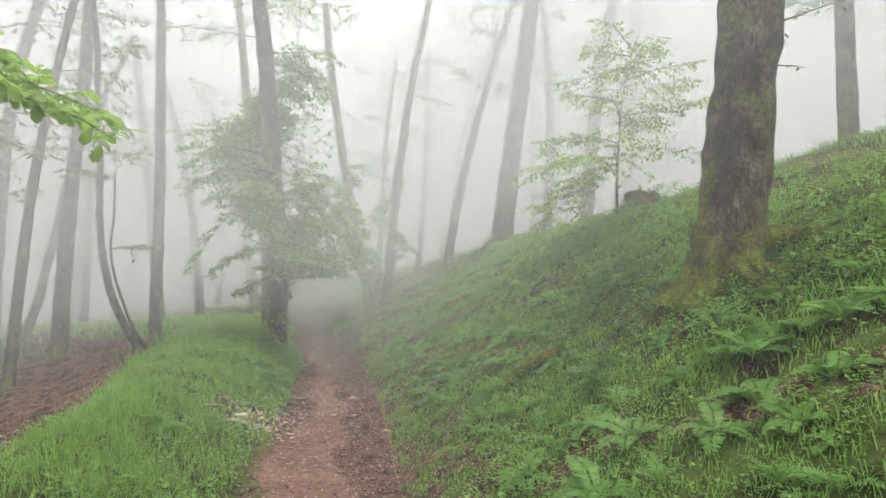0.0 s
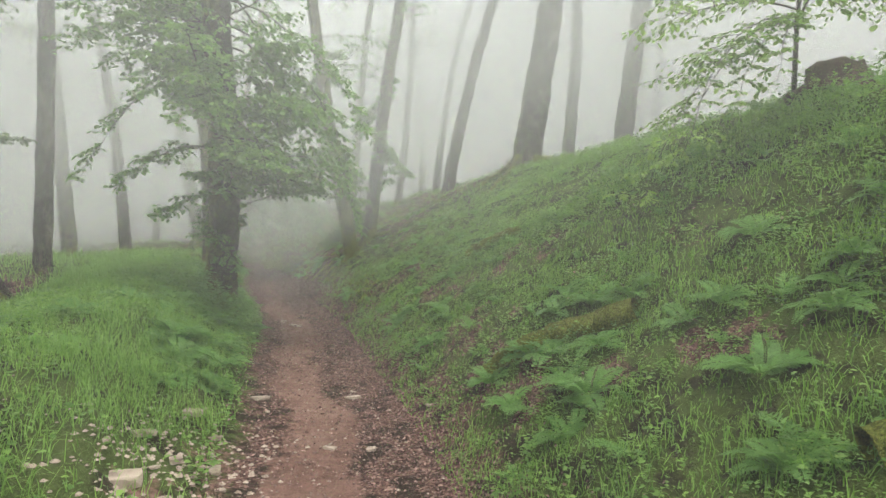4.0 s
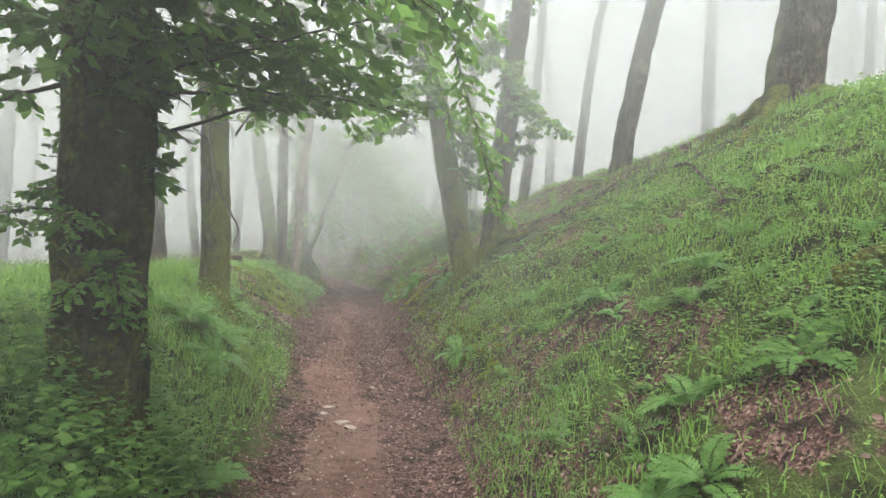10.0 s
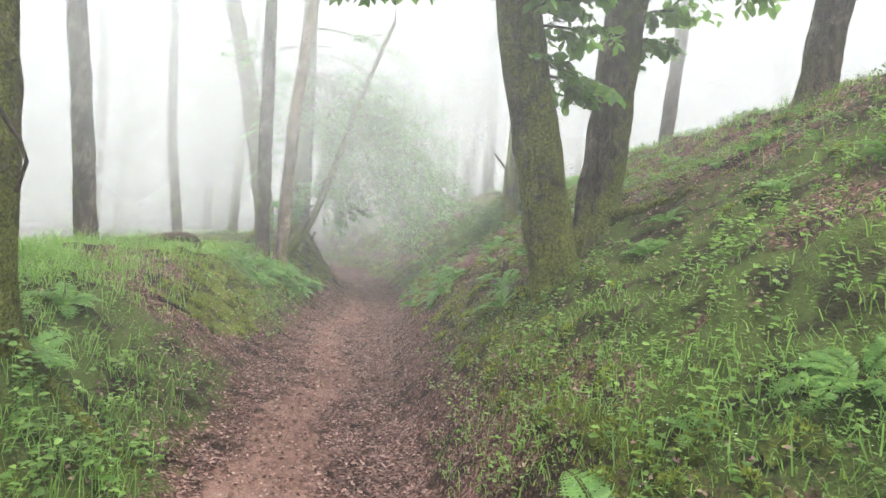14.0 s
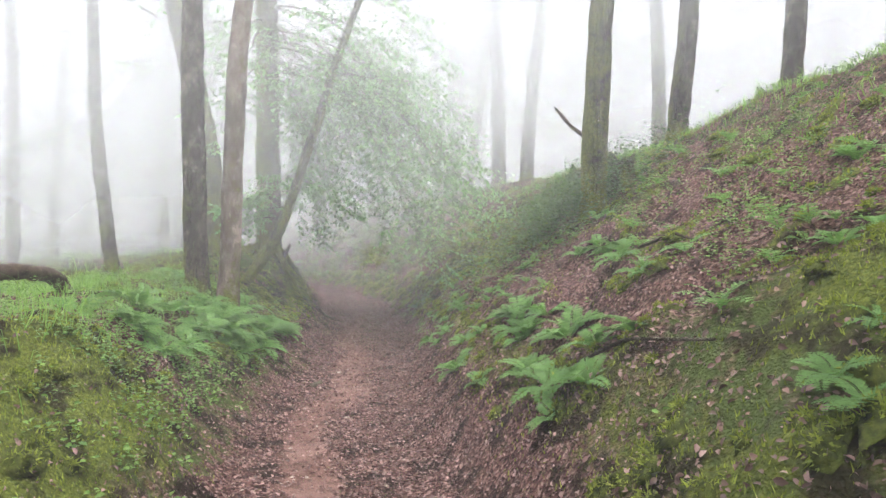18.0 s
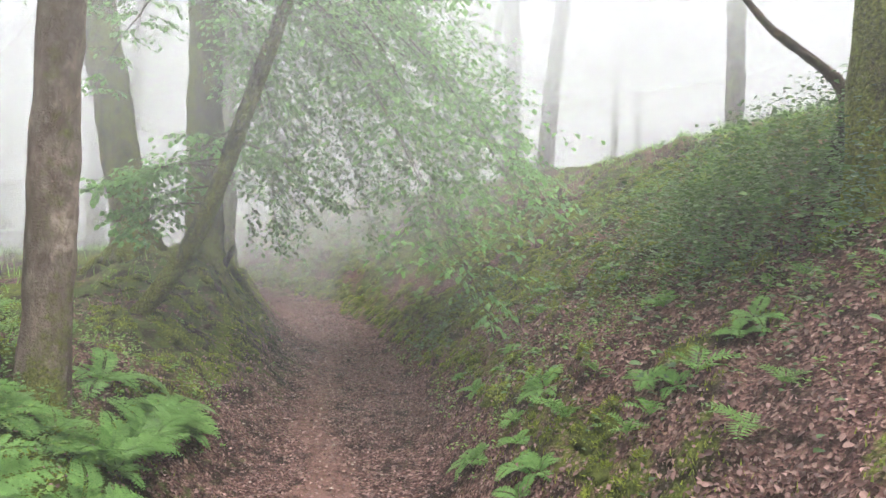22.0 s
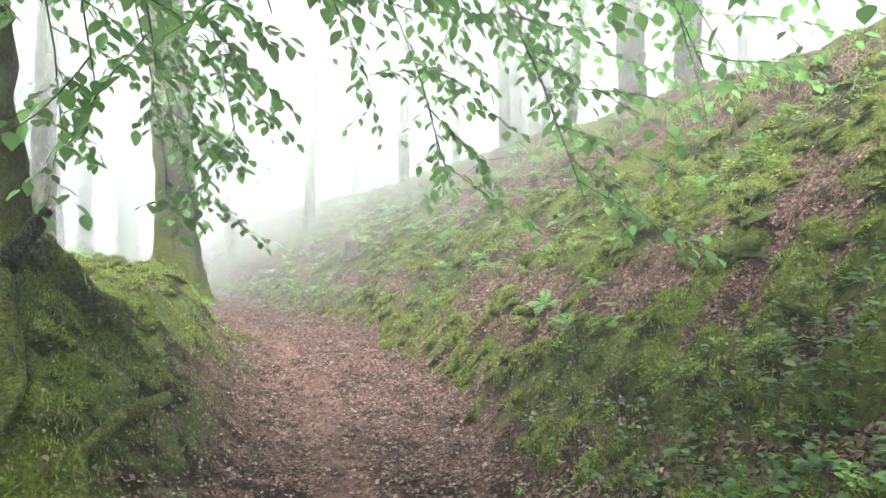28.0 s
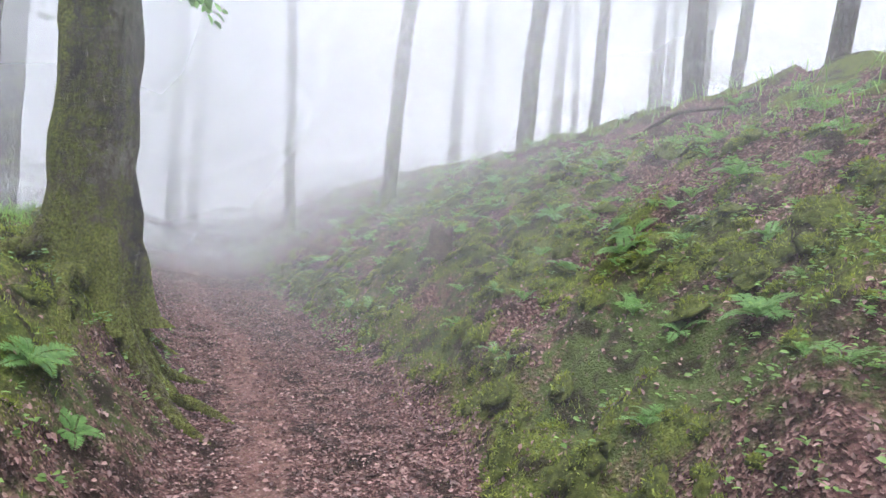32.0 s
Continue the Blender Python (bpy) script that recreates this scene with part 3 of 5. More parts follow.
def trunk_part(thing, axis, r, material, seed, moss=0.3, name="trunk", roots=5, spread=0.75, sides=20, taper=0.62, label="", flare=0.42):
    rng = np.random.default_rng(seed)
    h = axis[:, 2] - axis[0, 2]
    radii = r * (1 - (1 - taper) * h / max(h[-1], 1))
    turn = rng.random() * 6.28
    lobes = lambda f, a: 1 + spread * np.exp(-(f * h[-1]) / flare) * (0.55 + 0.6 * np.cos(roots * a + turn) + 0.25 * np.cos(3 * a + 1)) + 0.05 * np.cos(3 * a + turn + 5 * f) + 0.03 * np.cos(7 * a + 9 * f) + np.clip(h[-1], 2, 9) / 9 * (0.045 * np.sin(3.1 * f * h[-1] + 2 * np.cos(a + turn)) + 0.035 * np.sin(7.3 * f * h[-1] + 2 * a + turn) + 0.025 * np.sin(15.7 * f * h[-1] + 3 * a))
    verts, faces = tube(axis, radii, sides, 0.025, seed, lobes)
    rise = np.repeat(h, sides)
    mossy = np.clip(moss + 0.5 * np.exp(-rise / 0.8) + 0.16 * np.cos(np.tile(np.linspace(0, 6.28, sides, endpoint=False), len(axis)) + turn), 0, 1)
    return mesh_of(name, verts, faces, material, thing, label, floats={"moss": mossy})


def trimmed(one, x, y, z):
    """A branch without the leaves that would hang in the way of people on the path."""
    wood, at, ahead, face, size = one[:5]
    p = np.array(at).reshape(-1, 3) + [x, y, z]
    keep = (np.abs(offset(p[:, 0], p[:, 1])) > 1.25) | (p[:, 2] > along(FLOOR, p[:, 1]) + 2.7)
    pick = lambda q: [v for v, k in zip(q, keep) if k]
    return (wood, pick(at), pick(ahead), pick(face), pick(size), *one[5:]) if keep.mean() > 0.45 else None


def root_part(thing, rng, x, y, z, r, way):
    """A mossy root that leaves the foot of a trunk, sinks into the ground and thins out."""
    long = r * rng.uniform(3.2, 5.2)
    s = np.linspace(0.1, 1, 11)
    a = way + np.cumsum(rng.normal(size=11) * 0.13)
    px, py = np.cumsum(np.cos(a)) * long / 11 + r * 0.4 * math.cos(way), np.cumsum(np.sin(a)) * long / 11 + r * 0.4 * math.sin(way)
    thin = r * np.interp(s, (0.1, 0.35, 1), (0.42, 0.24, 0.07))
    pz = ground_z(x + px, y + py) - z + np.interp(s, (0.1, 0.3, 0.8, 1), (1.1, 0.35, 0.0, -0.35)) * r * 0.5 + thin * 0.2
    v, f = tube(np.c_[px, py, pz], thin, 9, 0.09, int(rng.integers(1e6)))
    mesh_of("root", v, f, BARK_OAK, thing, floats={"moss": np.full(len(v), 0.6)})


def canopy(rng, axis, low, spread, count, leaf):
    """The high crown: limbs that leave the trunk, with their leaves in sprays."""
    out = []
    top = axis[-1, 2]
    for k in range(count):
        z = axis[0, 2] + low + (top - axis[0, 2] - low) * rng.random() ** 0.8
        at = np.array([np.interp(z, axis[:, 2], axis[:, c]) for c in (0, 1, 2)])
        a = k * 2.4 + rng.random()
        out.append(spray(rng, at, [math.cos(a), math.sin(a), 0.35], spread * (0.6 + 0.6 * rng.random()), 0.022, 0.25, leaf, 12, 9, 0.9, 0.5, 0.5, fine=False))
    return out


def tree(label, x, y, r, lean=(0, 0), height=13, material=None, seed=1, moss=0.2, crown=9, low=6.0, leaf=0.13, reach=2.6, group="", roots=5, spread=0.75, extra=(), creeping=0, leaf_material=None, taper=0.62, sway=0.05, flare=0.42, bow=0.0, bow_over=0.5, vines=()):
    rng = np.random.default_rng(seed)
    z = float(ground_z(x, y))
    thing = tagged(new("tree"), label, "tree", group)
    axis = trunk_curve(rng, 0, 0, height, lean, sway)
    axis[:, 2] += -float(ground_z(0, 0))
    axis[:, 0] += bow * (1 - np.exp(-np.clip(axis[:, 2], 0, None) / bow_over))
    thing.matrix_basis = pose(x, y, z)
    trunk_part(thing, axis, r, material or BARK_OAK, seed, moss, roots=roots, spread=spread, taper=taper, flare=flare)
    for k in range(creeping):
        root_part(thing, rng, x, y, z, r, 6.283 * (k + 0.7 * rng.random()) / creeping)
    for line in vines:
        v, f = tube(np.array(line, float), np.linspace(0.022, 0.012, len(line)), 6, 0.1, seed)
        mesh_of("vine", v, f, TWIG, thing, "dark woody stem clinging to the trunk")
    sprays = canopy(rng, axis, low, reach, crown, leaf) + [s(rng, axis) for s in extra]
    sprays = [s if (len(s) > 5 and s[5]) or group == FAR else trimmed(s, x, y, z) for s in sprays]
    sprays = [s for s in sprays if s]
    if sprays:
        foliage_parts(thing, sprays, leaf_material or LEAF_CANOPY, split=group != FAR)
    return thing


def ivy_sprays(count, low, high, length, leaf):
    def one(k):
        def make(rng, axis):
            z = axis[0, 2] + 0.35 + low + (high - low) * ((k * 0.618) % 1)
            at = np.array([np.interp(z, axis[:, 2], axis[:, c]) for c in (0, 1, 2)])
            a = k * 2.399 + rng.random()
            return spray(rng, at, [math.cos(a), math.sin(a), 0.15], length * (0.55 + 0.7 * rng.random()) * (1 - 0.35 * abs((z - low) / (high - low) - 0.5)), 0.018, 0.5, leaf, 13, 7, 0.9, 0.35, 0.42)
        return make
    return [one(k) for k in range(count)]


def aimed(at_height, way, length, radius, droop, leaf, twigs=12, per_twig=10, flat=0.7, twig_length=0.45):
    def make(rng, axis):
        z = axis[0, 2] + 0.35 + at_height
        at = np.array([np.interp(z, axis[:, 2], axis[:, c]) for c in (0, 1, 2)])
        return spray(rng, at, way, length, radius, droop, leaf, twigs, per_twig, 0.9, flat, twig_length)
    return make


def near_by(make, edge):
    """The same branch with leaves whose edges are shaped."""
    return lambda rng, axis: (*make(rng, axis), edge)


def reaching(at_height, target, radius, leaf, twigs=18, per_twig=12, bare=0.4, droop=0.12, twig_length=0.2, flat=0.7):
    """A branch that leaves the trunk at a height and hangs down to a place, given from the tree's foot."""
    def make(rng, axis):
        z = axis[0, 2] + 0.35 + at_height
        at = np.array([np.interp(z, axis[:, 2], axis[:, c]) for c in (0, 1, 2)])
        end = np.array(target, float)
        knee = at + (end - at) * [0.6, 0.6, 0.22] + [0, 0, 0.3 + max(0, end[2] - at[2])]
        s = np.linspace(0, 1, 13)[:, None]
        axis = (1 - s) ** 2 * at + 2 * s * (1 - s) * knee + s * s * end
        axis[1:] += np.cumsum(rng.normal(size=(12, 3)) * 0.02, 0)
        return spray(rng, at, None, float(np.linalg.norm(end - at)), radius, droop, leaf, twigs, per_twig, 0.9, flat, twig_length, bare, axis)
    return make


# the big mossy tree on the slope where the walk begins
tree("thick mossy grey-barked tree on the grassy slope", 3.22, 7.12, 0.37, (0.10, -0.03), 13, BARK_OAK, 3, 0.42, 8, 5.0, spread=1.3, creeping=8, flare=0.65,
     extra=[aimed(2.9, (1, -0.2, 0.25), 1.0, 0.014, 0.1, 0.05, 3, 1, 0.5, 0.5), aimed(2.5, (1, 0.1, 0.1), 0.8, 0.012, 0.1, 0.05, 3, 1, 0.5, 0.5)])
oak_foot = float(ground_z(-4.62, 17.58))
tree("dark oak clad in leafy green shoots beside the path", -4.62, 17.58, 0.285, (0.0, -0.02), 13, BARK_DARK, 5, 0.4, 8, 5.5, leaf_material=LEAF_IVY, leaf=0.10,
     extra=[near_by(s, None) for s in ivy_sprays(24, 0.6, 2.5, 0.55, 0.07) + ivy_sprays(80, 1.9, 8.5, 2.2, 0.12) + ivy_sprays(60, 1.6, 7.0, 0.85, 0.12)] + [near_by(reaching(5.4, (2.5, 0.62, 1.62 - oak_foot), 0.007, 0.085, 26, 7, 0.66, twig_length=0.09), OAK_EDGE), near_by(reaching(5.8, (2.45, 1.0, 1.88 - oak_foot), 0.007, 0.085, 26, 7, 0.66, twig_length=0.09), OAK_EDGE), near_by(reaching(5.6, (2.0, 1.75, 2.5 - oak_foot), 0.007, 0.085, 26, 7, 0.66, twig_length=0.09), OAK_EDGE),
                                                   *[reaching(4.6 + 0.2 * k, (px + 4.62, py - 17.58, pz - oak_foot), 0.02, 0.11, 20, 8, 0.25, twig_length=0.2) for k, (px, py, pz) in enumerate(((-3.4, 17.0, 2.6), (-2.6, 17.3, 2.65), (-3.0, 16.8, 3.0), (-2.4, 17.8, 2.9), (-3.6, 16.6, 2.9), (-2.2, 17.0, 3.3), (-3.2, 18.2, 2.7)))],
                                                   reaching(4.6, (-2.3, -0.6, 2.1), 0.025, 0.105, 18, 8, 0.25, twig_length=0.24), aimed(3.6, (0.8, -0.6, 0.25), 1.5, 0.03, 0.45, 0.105, 18, 10), aimed(4.4, (1, -0.3, 0.2), 1.7, 0.03, 0.5, 0.105, 18, 10),
                                                   aimed(2.9, (-1, -0.3, 0.1), 1.9, 0.03, 0.5, 0.11, 14, 10), aimed(2.4, (-0.2, -1, 0.1), 1.0, 0.025, 0.4, 0.11), aimed(2.2, (-0.9, -0.7, 0.0), 1.3, 0.02, 0.5, 0.11, 12, 8), aimed(2.0, (0.5, 0.9, 0.1), 1.3, 0.02, 0.5, 0.11, 12, 8)])
tree("straight mossy oak with a rough grey trunk on the grass bank", -6.25, 22.54, 0.21, (-0.03, -0.02), 13, BARK_OAK, 8, 0.36, 8, 5.0, spread=0.9, creeping=5, leaf_material=LEAF_IVY, leaf=0.1,
     vines=[[(-0.2, -0.16, 2.9), (-0.1, -0.25, 2.2), (0.03, -0.26, 1.65), (0.2, -0.2, 1.3), (0.31, -0.12, 1.1), (0.33, -0.08, 0.98), (0.25, -0.05, 0.8)], [(0.2, -0.1, 2.35), (0.4, -0.14, 2.62), (0.55, -0.2, 2.75), (0.62, -0.25, 3.0), (0.85, -0.3, 3.2)]],
     extra=[aimed(3.4, (0.9, -0.3, 0.2), 1.2, 0.018, 0.6, 0.10, 8, 7), aimed(3.0, (1, 0.3, 0.1), 0.9, 0.015, 0.5, 0.10, 6, 6)])
tree("leaning mossy tree rooted in the path's bank", -2.75, 24.56, 0.205, (-0.24, -0.03), 12, BARK_OAK, 11, 0.55, 8, 4.5, leaf_material=LEAF_IVY, leaf=0.10, spread=1.0,
     extra=ivy_sprays(26, 1.7, 6.0, 1.0, 0.12) + [aimed(2.6, (-1, -0.8, 0.1), 1.5, 0.02, 0.6, 0.12, 14, 9), aimed(3.1, (-0.5, -1, 0.1), 1.5, 0.02, 0.6, 0.12, 14, 9)])
tree("rough-barked tree with mossy roots above the path", -2.35, 25.75, 0.22, (0.06, -0.01), 13, BARK_OAK, 12, 0.3, 8, 5.0, spread=1.1, creeping=5, leaf_material=LEAF_IVY, leaf=0.1,
     extra=ivy_sprays(16, 1.9, 5.5, 1.0, 0.12) + [aimed(2.6, (0.7, -0.9, 0.1), 1.5, 0.02, 0.5, 0.12, 14, 9)])
tree("slender straight trunk on the open slope", 0.16, 27.07, 0.205, (0.10, 0), 14, BARK_OAK, 13, 0.1, 8, 5.5)
tree("stout grey tree with a flared foot on the slope", 2.20, 24.09, 0.41, (0.10, -0.02), 14, BARK_OAK, 14, 0.15, 9, 6, spread=0.9, creeping=5)
tree("stout tree on the upper slope in mist", 6.16, 27.04, 0.33, (0.07, -0.02), 14, BARK_OAK, 16, 0.1, 8, 6)

# the clump on the left bank where the path dips
tree("straight ivy-flecked dark trunk in a clump of trees", -8.95, 32.73, 0.165, (-0.045, -0.02), 13, BARK_OAK, 21, 0.25, 8, 5, leaf_material=LEAF_BEECH, leaf=0.1)
tree("peeling reddish trunk with a mossy foot in a clump", -8.62, 33.0, 0.15, (0.015, -0.015), 11, BARK_BARE, 22, 0.12, 6, 5, leaf_material=LEAF_BEECH, leaf=0.1, sway=0.05)
BOUGH = ((4.6, -5.75, 35.3, 1.05, 20), (4.8, -6.15, 35.0, 1.4, 20), (5.2, -5.3, 36.0, 2.1, 20))
beech_foot = float(ground_z(-10.67, 39.58))
beech = tree("beech with low drooping leafy branches over the path", -10.67, 39.58, 0.31, (-0.03, -0.01), 14, BARK_BEECH, 23, 0.4, 12, 5.0, reach=3.2, leaf_material=LEAF_BEECH, leaf=0.09, spread=0.8, flare=0.5, creeping=7,
             extra=[near_by(reaching(h, (x + 10.67, y - 39.58, z - beech_foot), 0.026, 0.09, n, 9, 0.38, droop=0.04, twig_length=0.3, flat=0.85), BEECH_EDGE) for h, x, y, z, n in (
                 (5.2, -6.0, 35.2, 1.5, 20), (5.0, -5.7, 36.0, 1.6, 20), (5.6, -5.3, 36.9, 2.2, 20), (4.8, -7.0, 35.6, 2.5, 20), (4.6, -6.2, 37.4, 2.0, 20), (5.4, -5.2, 38.0, 3.0, 20), (4.4, -8.2, 36.2, 2.7, 18),
                 (4.2, -7.5, 37.8, 2.6, 18), (5.0, -8.8, 36.8, 3.4, 18), (4.0, -6.4, 38.8, 2.2, 18), (4.8, -6.0, 39.4, 2.7, 18), (5.9, -6.6, 36.4, 3.6, 20), (6.2, -5.6, 38.6, 4.2, 20), (6.0, -7.6, 37.0, 4.4, 18),
                 (6.4, -6.8, 35.4, 4.2, 18), (6.8, -8.0, 38.2, 5.2, 18), (7.0, -6.0, 37.2, 5.2, 18), (3.6, -8.8, 38.4, 2.3, 14), (4.6, -10.4, 36.0, 3.2, 16), (5.0, -9.4, 35.2, 3.8, 16), (5.6, -5.9, 35.3, 2.4, 22), (5.1, -5.9, 35.3, 1.8, 22), (5.3, -5.4, 35.7, 2.0, 22),
                 (4.9, -6.4, 35.6, 2.2, 22), (4.6, -5.2, 37.2, 2.6, 22), (5.2, -6.9, 38.3, 2.4, 22), (4.4, -8.4, 38.6, 2.2, 20), (4.2, -9.3, 37.8, 2.3, 18), (5.4, -7.8, 38.9, 2.7, 22), (4.8, -5.8, 38.2, 2.5, 22), (5.6, -10.2, 36.4, 4.0, 20), (5.2, -9.0, 35.0, 3.7, 20), (5.8, -11.2, 36.8, 4.3, 18), (6.0, -9.8, 34.6, 4.4, 20), (5.4, -8.2, 34.8, 4.0, 20))[::2]]
             + [near_by(reaching(h, (x + 10.67, y - 39.58, z - beech_foot), 0.016, 0.085, n, 10, 0.5, droop=0.1, twig_length=0.22, flat=0.8), BEECH_EDGE) for h, x, y, z, n in BOUGH]
             + [near_by(reaching(h + 1.2, (x + 10.67, y - 39.58, z - beech_foot), 0.012, 0.09, n + 4, 9, 0.3, droop=0.04, twig_length=0.3, flat=0.85), BEECH_EDGE) for h, x, y, z, n in (
                 (3.8, -7.0, 40.4, 1.75, 20), (4.2, -6.4, 40.0, 2.2, 20), (3.6, -8.3, 40.0, 2.3, 18), (3.4, -9.3, 39.6, 1.7, 16), (4.4, -7.2, 39.4, 2.5, 20), (3.2, -9.6, 40.2, 1.5, 14), (4.8, -6.6, 41.2, 2.6, 18), (4.0, -5.9, 40.8, 2.4, 18), (4.6, -8.0, 39.2, 2.4, 20), (4.2, -8.9, 38.8, 2.2, 18), (5.0, -6.2, 39.2, 2.9, 20), (3.9, -7.6, 40.8, 2.4, 18), (5.2, -5.4, 40.0, 2.9, 18), (3.6, -9.7, 39.2, 1.9, 20), (3.8, -9.1, 38.7, 2.0, 20), (3.4, -9.0, 39.5, 1.9, 18), (4.8, -5.0, 39.4, 2.6, 22), (5.0, -5.8, 38.6, 2.4, 22), (4.4, -6.6, 38.9, 2.3, 22), (4.6, -7.4, 38.5, 2.6, 22), (4.2, -7.67, 40.2, 1.62, 30), (4.4, -7.0, 40.25, 1.66, 30), (3.4, -9.35, 39.9, 1.75, 20), (3.6, -9.6, 38.9, 2.5, 20), (3.8, -8.6, 38.2, 2.5, 20), (4.6, -6.9, 37.9, 2.6, 20), (4.4, -8.1, 38.0, 2.7, 20), (5.0, -6.0, 38.0, 2.7, 20))])
tree("dark trunk leaning away in the beech clump", -11.75, 39.30, 0.32, (-0.2, -0.02), 13, BARK_BEECH, 24, 0.35, 10, 4.5, reach=3.2, leaf_material=LEAF_BEECH, leaf=0.09, spread=0.8, flare=0.5, creeping=7)
tree("thin dark mossy stem bending up from the bank", -9.7, 35.95, 0.11, (0.13, 0.0), 7, BARK_DARK, 25, 0.55, 5, 3.6, reach=1.8, leaf_material=LEAF_BEECH, leaf=0.09, spread=0.5, taper=0.5, bow=0.85, bow_over=1.1,
     extra=[near_by(aimed(h, w, 1.6, 0.012, 0.5, 0.085, 16, 8), BEECH_EDGE) for h, w in ((1.3, (-1, 0.2, 0.25)), (1.5, (-0.8, 0.6, 0.2)), (1.8, (-1, 0.3, 0.1)), (1.7, (-0.9, -0.2, 0.2)), (2.1, (-0.3, 1, 0.1)), (2.2, (-1, 0.6, 0.0)), (2.0, (0.7, 0.7, 0.1)))])
tree("massive mossy beech with a swollen foot beside the path", -12.95, 45.55, 0.31, (-0.015, 0.01), 14, BARK_BEECH, 27, 0.42, 8, 5, spread=1.1, flare=0.8, creeping=9, leaf_material=LEAF_BEECH, leaf=0.09,
     extra=[near_by(aimed(2.5, (1, -0.6, 0.15), 1.5, 0.014, 0.3, 0.085, 12, 8), BEECH_EDGE), near_by(aimed(2.8, (0.9, -0.9, 0.1), 1.3, 0.014, 0.3, 0.085, 12, 8), BEECH_EDGE), near_by(aimed(3.1, (1, -0.1, 0.1), 1.6, 0.014, 0.35, 0.085, 12, 8), BEECH_EDGE)])
tree("mossy trunk standing above the cut bank", -3.47, 33.04, 0.172, (0.0, -0.015), 13, BARK_OAK, 28, 0.55, 7, 5.0, spread=0.8)

# trunks further off in the mist
tree(far_label, -9.5, 20.82, 0.20, (-0.03, -0.03), 14, BARK_OAK, 31, group=FAR)
tree(far_label, -11.41, 18.78, 0.24, (0.0, -0.02), 14, BARK_OAK, 32, group=FAR)
tree(far_label, -10.71, 15.66, 0.14, (0.05, -0.02), 12, BARK_OAK, 33, group=FAR, sway=0.08)
tree("crooked dark stem bending out over the drop beside the grassy shoulder", -8.3, 17.4, 0.11, (-0.03, 0.0), 10, BARK_OAK, 34, crown=4, low=4, reach=1.5, sway=0.12, bow=-2.0, bow_over=2.4)
tree("thin crooked stem beside the drop", -8.0, 17.3, 0.045, (-0.04, 0.0), 5, BARK_OAK, 134, crown=2, low=3, reach=1.0, sway=0.15, bow=-0.8, bow_over=0.8)
tree("crooked trunk rising from the hollow in the mist", -13.6, 20.2, 0.15, (0.03, 0.0), 12, BARK_OAK, 135, crown=4, low=5, reach=1.5, sway=0.2, bow=0.6, bow_over=1.2)
tree(far_label, -13.5, 30.0, 0.28, (-0.15, 0), 14, BARK_OAK, 35, group=FAR)
tree(far_label, -11.88, 30.85, 0.22, (-0.10, -0.01), 13, BARK_OAK, 37, group=FAR)
tree(far_label, -16.11, 41.37, 0.20, (-0.17, -0.01), 13, BARK_OAK, 38, group=FAR)
tree(far_label, -1.53, 36.53, 0.19, (0.10, 0), 13, BARK_OAK, 40, group=FAR)
tree(far_label, -5.15, 50.0, 0.29, (0, 0), 14, BARK_OAK, 41, group=FAR, sway=0.06)
tree(far_label, -4.05, 50.0, 0.28, (0.03, 0), 14, BARK_OAK, 42, group=FAR)
tree(far_label, 0.3, 36.07, 0.18, (0.05, 0), 14, BARK_OAK, 44, group=FAR)
tree(far_label, -0.09, 44.43, 0.22, (0, 0), 14, BARK_OAK, 45, group=FAR)
tree(far_label, -14.0, 54.5, 0.17, (0, 0), 14, BARK_OAK, 48, group=FAR, sway=0.06)
tree(far_label, -10.98, 54.0, 0.17, (0, 0), 14, BARK_OAK, 49, group=FAR)
tree(far_label, -9.94, 58.0, 0.15, (0.03, 0), 14, BARK_OAK, 50, group=FAR)
tree(far_label, -8.0, 53.0, 0.16, (0, 0), 14, BARK_OAK, 51, group=FAR)
tree(far_label, -6.9, 56.5, 0.14, (0.05, 0), 14, BARK_OAK, 52, group=FAR)
tree(far_label, -6.4, 51.0, 0.14, (0.08, 0), 14, BARK_OAK, 53, group=FAR)
tree(far_label, -17.6, 56.6, 0.15, (-0.10, 0), 13, BARK_OAK, 54, group=FAR, sway=0.1)
tree(far_label, -21.2, 53.0, 0.20, (-0.08, 0), 13, BARK_OAK, 55, group=FAR)
tree(far_label, -24.0, 56.5, 0.18, (-0.08, 0), 13, BARK_OAK, 56, group=FAR)
tree(far_label, 4.76, 29.0, 0.24, (0.05, 0), 14, BARK_OAK, 57, group=FAR)
tree(far_label, 9.5, 12.5, 0.25, (0.0, 0), 14, BARK_OAK, 59, group=FAR)


# the wood beyond, thinning into the white
models = [tree(far_label, -30 - 2 * k, 30 + 5 * k, 0.17 + 0.03 * k, (0.02 * k - 0.03, 0), 14, BARK_OAK, 70 + k, group=FAR, crown=13, low=3.4, reach=3.2, leaf=0.17) for k in range(4)]
rng = np.random.default_rng(5)
placed = []
while len(placed) < 70:
    y = rng.uniform(-4, 85)
    d = rng.choice([-1, 1]) * rng.uniform(0, 1) ** 0.8 * 22 + 0
    d = d - 8.5 if d < 0 else d + 10.5
    x = float(along(CENTRE, y)) + d
    if all((x - a) ** 2 + (y - b) ** 2 > 6.5 for a, b in placed):
        placed.append((x, y))
        copy_thing(models[len(placed) % 4], pose(x, y, float(ground_z(x, y)), 0, 0, rng.uniform(0, 360)))

